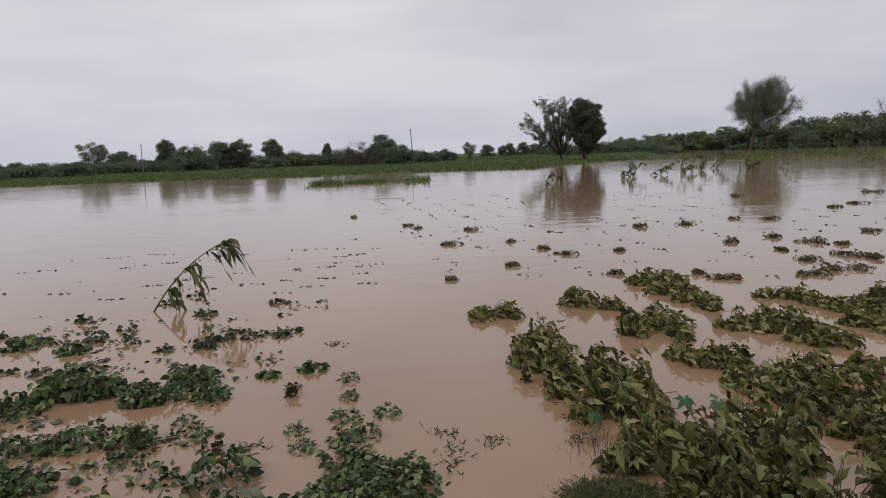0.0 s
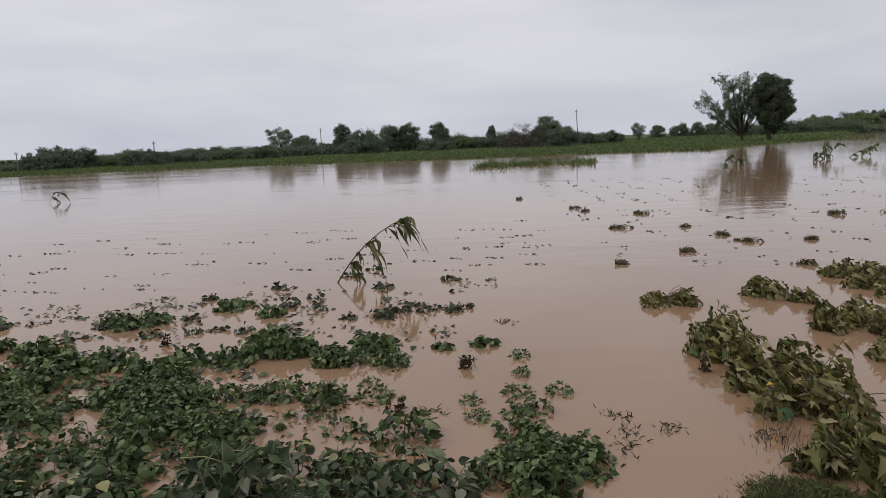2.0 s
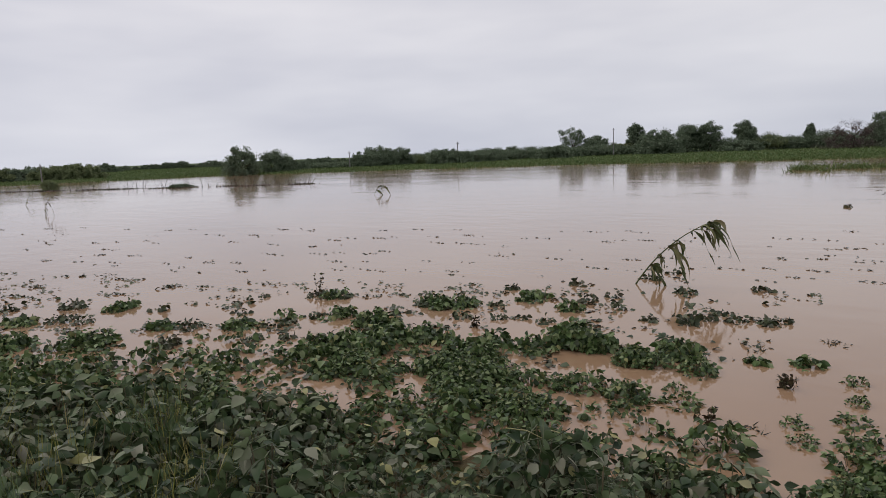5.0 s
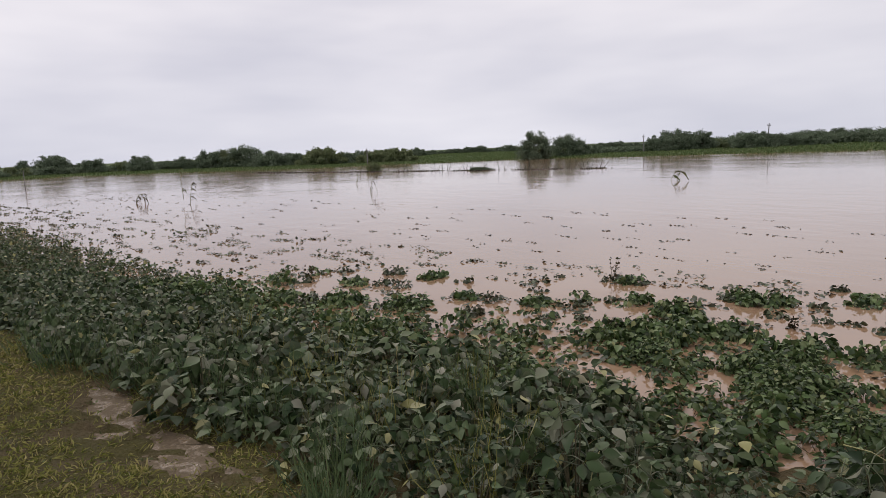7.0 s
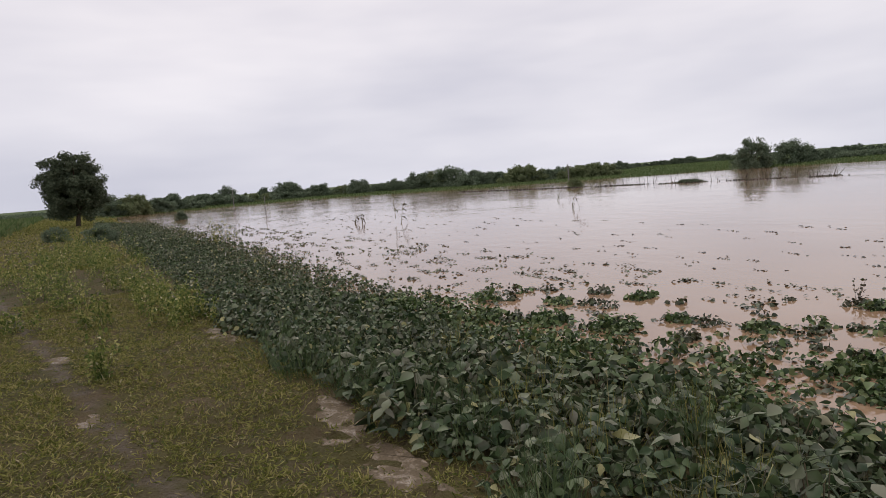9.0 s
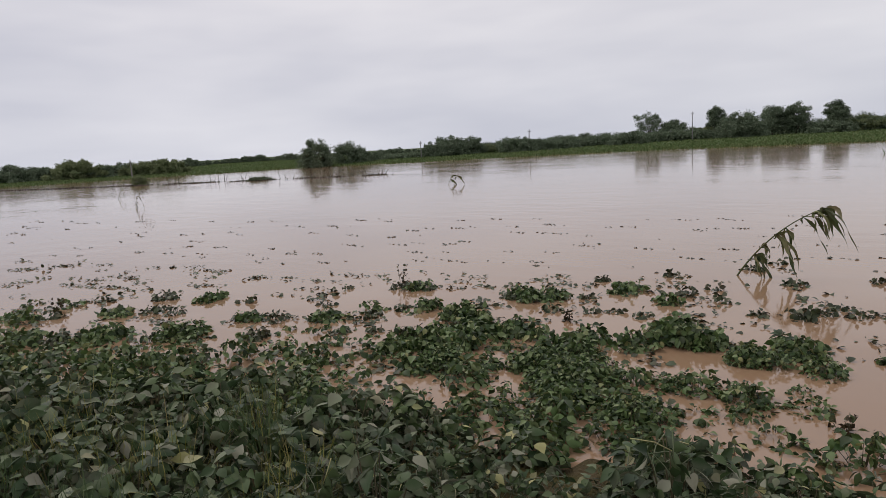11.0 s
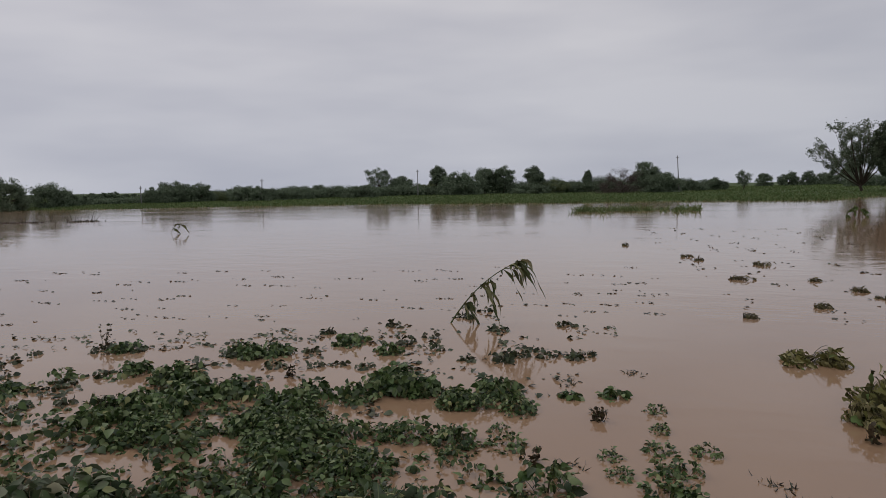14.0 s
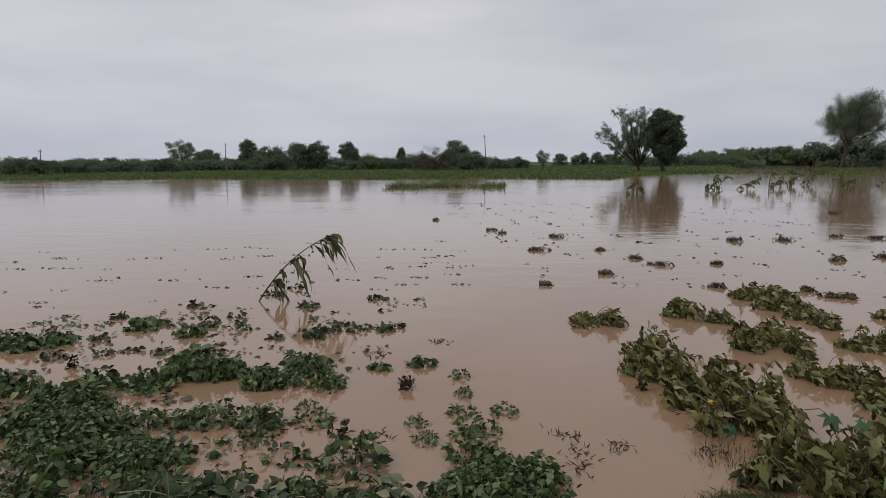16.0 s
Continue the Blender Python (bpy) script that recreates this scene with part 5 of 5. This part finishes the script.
tufts("path_grass", "pale dry grass blades strewn on the path", "grass", STRAW, q, rng.uniform(0.03, 0.07, len(q)), 4, 0.05, 0.0035, 2.6, THIN_BLADE)
n = 9000
a, s = 16 + 110 * rng.random(n) ** 1.3, -8.0 * rng.random(n) + np.where(rng.random(n) < 0.3, 3.0, 0.25)
s = np.where(a < 62, np.minimum(s, 0.25), s)
xy = EDGE_AT + EDGE_ALONG * a[:, None] + EDGE_OUT * s[:, None]
q = np.column_stack([xy, land(xy[:, 0], xy[:, 1])])
tufts("path_grass", "olive grass along the far path", "grass", GRASS, q, 0.09 + 0.005 * np.clip(a - 40, 0, 60), 3, 0.16, 0.05, 0.9)


def grass_clump(x, y, r, h, n, mat, label, width=0.007, lift=0.0):
    s = Soup()
    p = np.column_stack([rng.normal(0, r * 0.45, n), rng.normal(0, r * 0.45, n), np.zeros(n)])
    d = np.column_stack([p[:, 0] / r + rng.normal(0, 0.35, n), p[:, 1] / r + rng.normal(0, 0.35, n), np.full(n, 1.1)])
    hh = h * rng.uniform(0.5, 1.15, n)
    s.spread(BLADE, p, d, np.column_stack([d[:, 0], d[:, 1], np.full(n, 0.2)]) + rng.normal(0, 0.3, (n, 3)), np.column_stack([np.full(n, width), hh, hh * 1.6]))
    ob = tagged(new("grass_clump", s.mesh("grass_clump", mat, False)), label, "grass", "grass clumps", "stuff")
    ob.matrix_basis = pose(x, y, max(float(land(x, y)), -0.03) + lift)


for x, y, r, h in [(-6.0, -0.35, 0.22, 0.4), (-5.6, -0.2, 0.15, 0.32), (-3.4, 0.55, 0.14, 0.42), (-3.05, 0.35, 0.12, 0.35), (-2.75, 0.3, 0.15, 0.3), (-4.4, 0.35, 0.16, 0.35), (-7.1, -1.0, 0.3, 0.42), (-6.4, -0.8, 0.25, 0.4), (-5.3, 0.1, 0.22, 0.45), (-4.9, 0.2, 0.2, 0.4), (-3.9, 1.6, 0.1, 0.45)]:
    grass_clump(x, y, r * 1.3, h, 100, FRESH_GRASS, "tall fresh green grass at the crop's edge")
q = np.column_stack([np.where(np.arange(700) % 2, rng.normal(0.82, 0.15, 700), rng.normal(0.93, 0.2, 700)), np.where(np.arange(700) % 2, rng.normal(3.44, 0.13, 700), rng.normal(3.08, 0.14, 700)), np.full(700, 0.0)])
q[:, 2] = 0.03 - 0.3 * ((q[:, 0] - 0.88) ** 2 + (q[:, 1] - 3.26) ** 2)
tufts("grass_clump", "low matted wet grass at the water's edge", "grass", WET_GRASS, q[q[:, 2] > -0.05], np.full(int((q[:, 2] > -0.05).sum()), 0.06), 9, 0.025, 0.007, 1.6)
for x, y, r, h in [(-3.9, 1.0, 0.3, 0.45), (-4.6, 0.75, 0.25, 0.42), (-3.2, 1.35, 0.25, 0.45), (-5.3, 1.0, 0.3, 0.4), (-4.2, 1.7, 0.2, 0.4), (-6.6, 0.6, 0.25, 0.4), (-2.8, 1.0, 0.2, 0.4)]:
    grass_clump(x, y, r, h, 70, GRASS, "thin yellowing wild grass among the bean plants", 0.006)
grass_clump(0.95, 4.1, 0.25, 0.1, 160, SODDEN, "sodden grass in shallow water", 0.005)
def weed(x, y, r, h):
    """A patch of upright weeds: stems with many small leaves and a few flower heads."""
    s = Soup()
    for i in range(int(6 + 22 * r)):
        q = np.array([rng.normal(0, r * 0.45), rng.normal(0, r * 0.45), 0])
        q[2] = float(land(x + q[0], y + q[1]))
        tip = q + np.array([rng.normal(0, 0.15 * h), rng.normal(0, 0.15 * h), h * (0.4 + 1.1 * rng.random() ** 1.6)])
        b = branch(q, tip, (0, 0, 0), 6)
        s.tube(b, 0.004, 0.002, 4)
        k = 46
        p = b[rng.integers(1, 6, k)] + rng.normal(0, 0.1 * h, (k, 3))
        s.spread(OVATE_FAR, p, rng.normal(size=(k, 3)), np.array([[0, 0, 1.0]]) + rng.normal(0, 0.5, (k, 3)), rng.uniform(0.022, 0.055, k))
        heads = tip + rng.normal(0, 0.05 * h, (5, 3))
        s.spread(OVATE_FAR, heads, rng.normal(size=(5, 3)), np.array([[0, 0, 1.0]]) + rng.normal(0, 0.5, (5, 3)), rng.uniform(0.012, 0.024, 5))
    ob = tagged(new("weeds", s.mesh("weeds", WEED, False)), "yellow-green flowering weeds beside the path", "weeds", "weed patches", "stuff")
    ob.matrix_basis = pose(x, y, 0)


for x, y, r, h in [(-9.5, -3.45, 0.16, 0.34), (-6.75, -2.55, 0.1, 0.3), (-9.2, -2.4, 0.4, 0.32), (-10.2, -2.75, 0.4, 0.35), (-11.2, -3.0, 0.4, 0.35), (-17.5, -5.6, 0.9, 0.55), (-15.4, -4.9, 0.6, 0.4), (-13.5, -4.2, 0.5, 0.3), (-19.5, -7.4, 0.8, 0.5), (-14.5, -6.1, 0.5, 0.6), (-10.5, -2.5, 0.35, 0.28), (-9.6, -2.2, 0.3, 0.25), (-11.5, -4.6, 0.4, 0.5), (-22, -8.2, 1.0, 0.6), (-26, -9.2, 1.0, 0.5), (-16.0, -6.6, 0.9, 0.5), (-13.0, -5.4, 0.6, 0.45), (-18.8, -6.4, 0.9, 0.55), (-21, -7.0, 0.8, 0.4), (-11.6, -3.3, 0.4, 0.28), (-12.6, -3.7, 0.4, 0.32), (-15.8, -7.8, 0.8, 0.7), (-9.9, -4.6, 0.3, 0.45), (-27.4, -4.7, 0.25, 0.8), (-29.1, -4.5, 0.2, 0.9)]:
    weed(x, y, r, h)
make_tree(-31.0, -10.0, 1.15, 0.75, "bush")
make_tree(-34.3, -13.0, 1.1, 0.6, "bush")
q = np.column_stack([rng.uniform(-120, -36, 9000), np.zeros(9000), np.zeros(9000)])
q[:, 1] = -17 + 0.34 * (q[:, 0] + 36) - rng.random(9000) * 40
q[:, 2] = land(q[:, 0], q[:, 1])
tufts("field_crop", "tall light green crop beyond the path", "crop", FIELD, q, np.full(len(q), 0.8), 3, 0.2, 0.09, 0.45, THIN_BLADE)
q = np.column_stack([rng.uniform(-36, -22, 2600), np.zeros(2600), np.zeros(2600)])
q[:, 1] = -14.5 + 0.34 * (q[:, 0] + 26) - rng.random(2600) * 9
q[:, 2] = land(q[:, 0], q[:, 1])
s = Soup()
trifoliate(s, q + np.column_stack([np.zeros(2600), np.zeros(2600), rng.uniform(0.2, 0.45, 2600)]), rng.normal(size=(2600, 3)), np.full(2600, 0.16), False)
tagged(new("bean_crop", s.mesh("bean_crop", BEAN, False)), "grey-green bean crop beyond the path", "crop", kind="stuff")


# ---- puddles ----
def puddle(x, y, lo, wi, turn):
    """A level sheet in a dip; the uneven ground cuts its edge."""
    k = 72
    c, q = math.cos(radians(turn)), math.sin(radians(turn))
    ring = [((1.08 + 0.12 * math.sin(5 * t + x) + 0.07 * math.sin(13 * t)) * lo * math.cos(t), (1.02 + 0.14 * math.sin(4 * t + y) + 0.08 * math.sin(11 * t)) * wi * math.sin(t)) for t in np.linspace(0, 2 * math.pi, k, endpoint=False)]
    rim = [float(land(x + u * c - w * q, y + u * q + w * c)) for u, w in ring]
    z = float(np.percentile(rim, 45)) - 0.008
    v = [(u, w, 0.0) for u, w in ring]
    ob = new("puddle", mesh_from("puddle", v + [(0.0, 0.0, 0.0)], [[i, (i + 1) % k, k] for i in range(k)], PUDDLE))
    ob.matrix_basis = pose(x, y, z, 0, 0, turn)
    tagged(ob, "shallow brown puddle in the trodden grass", "puddle", kind="structure")


for row in PUDDLES:
    puddle(*row)
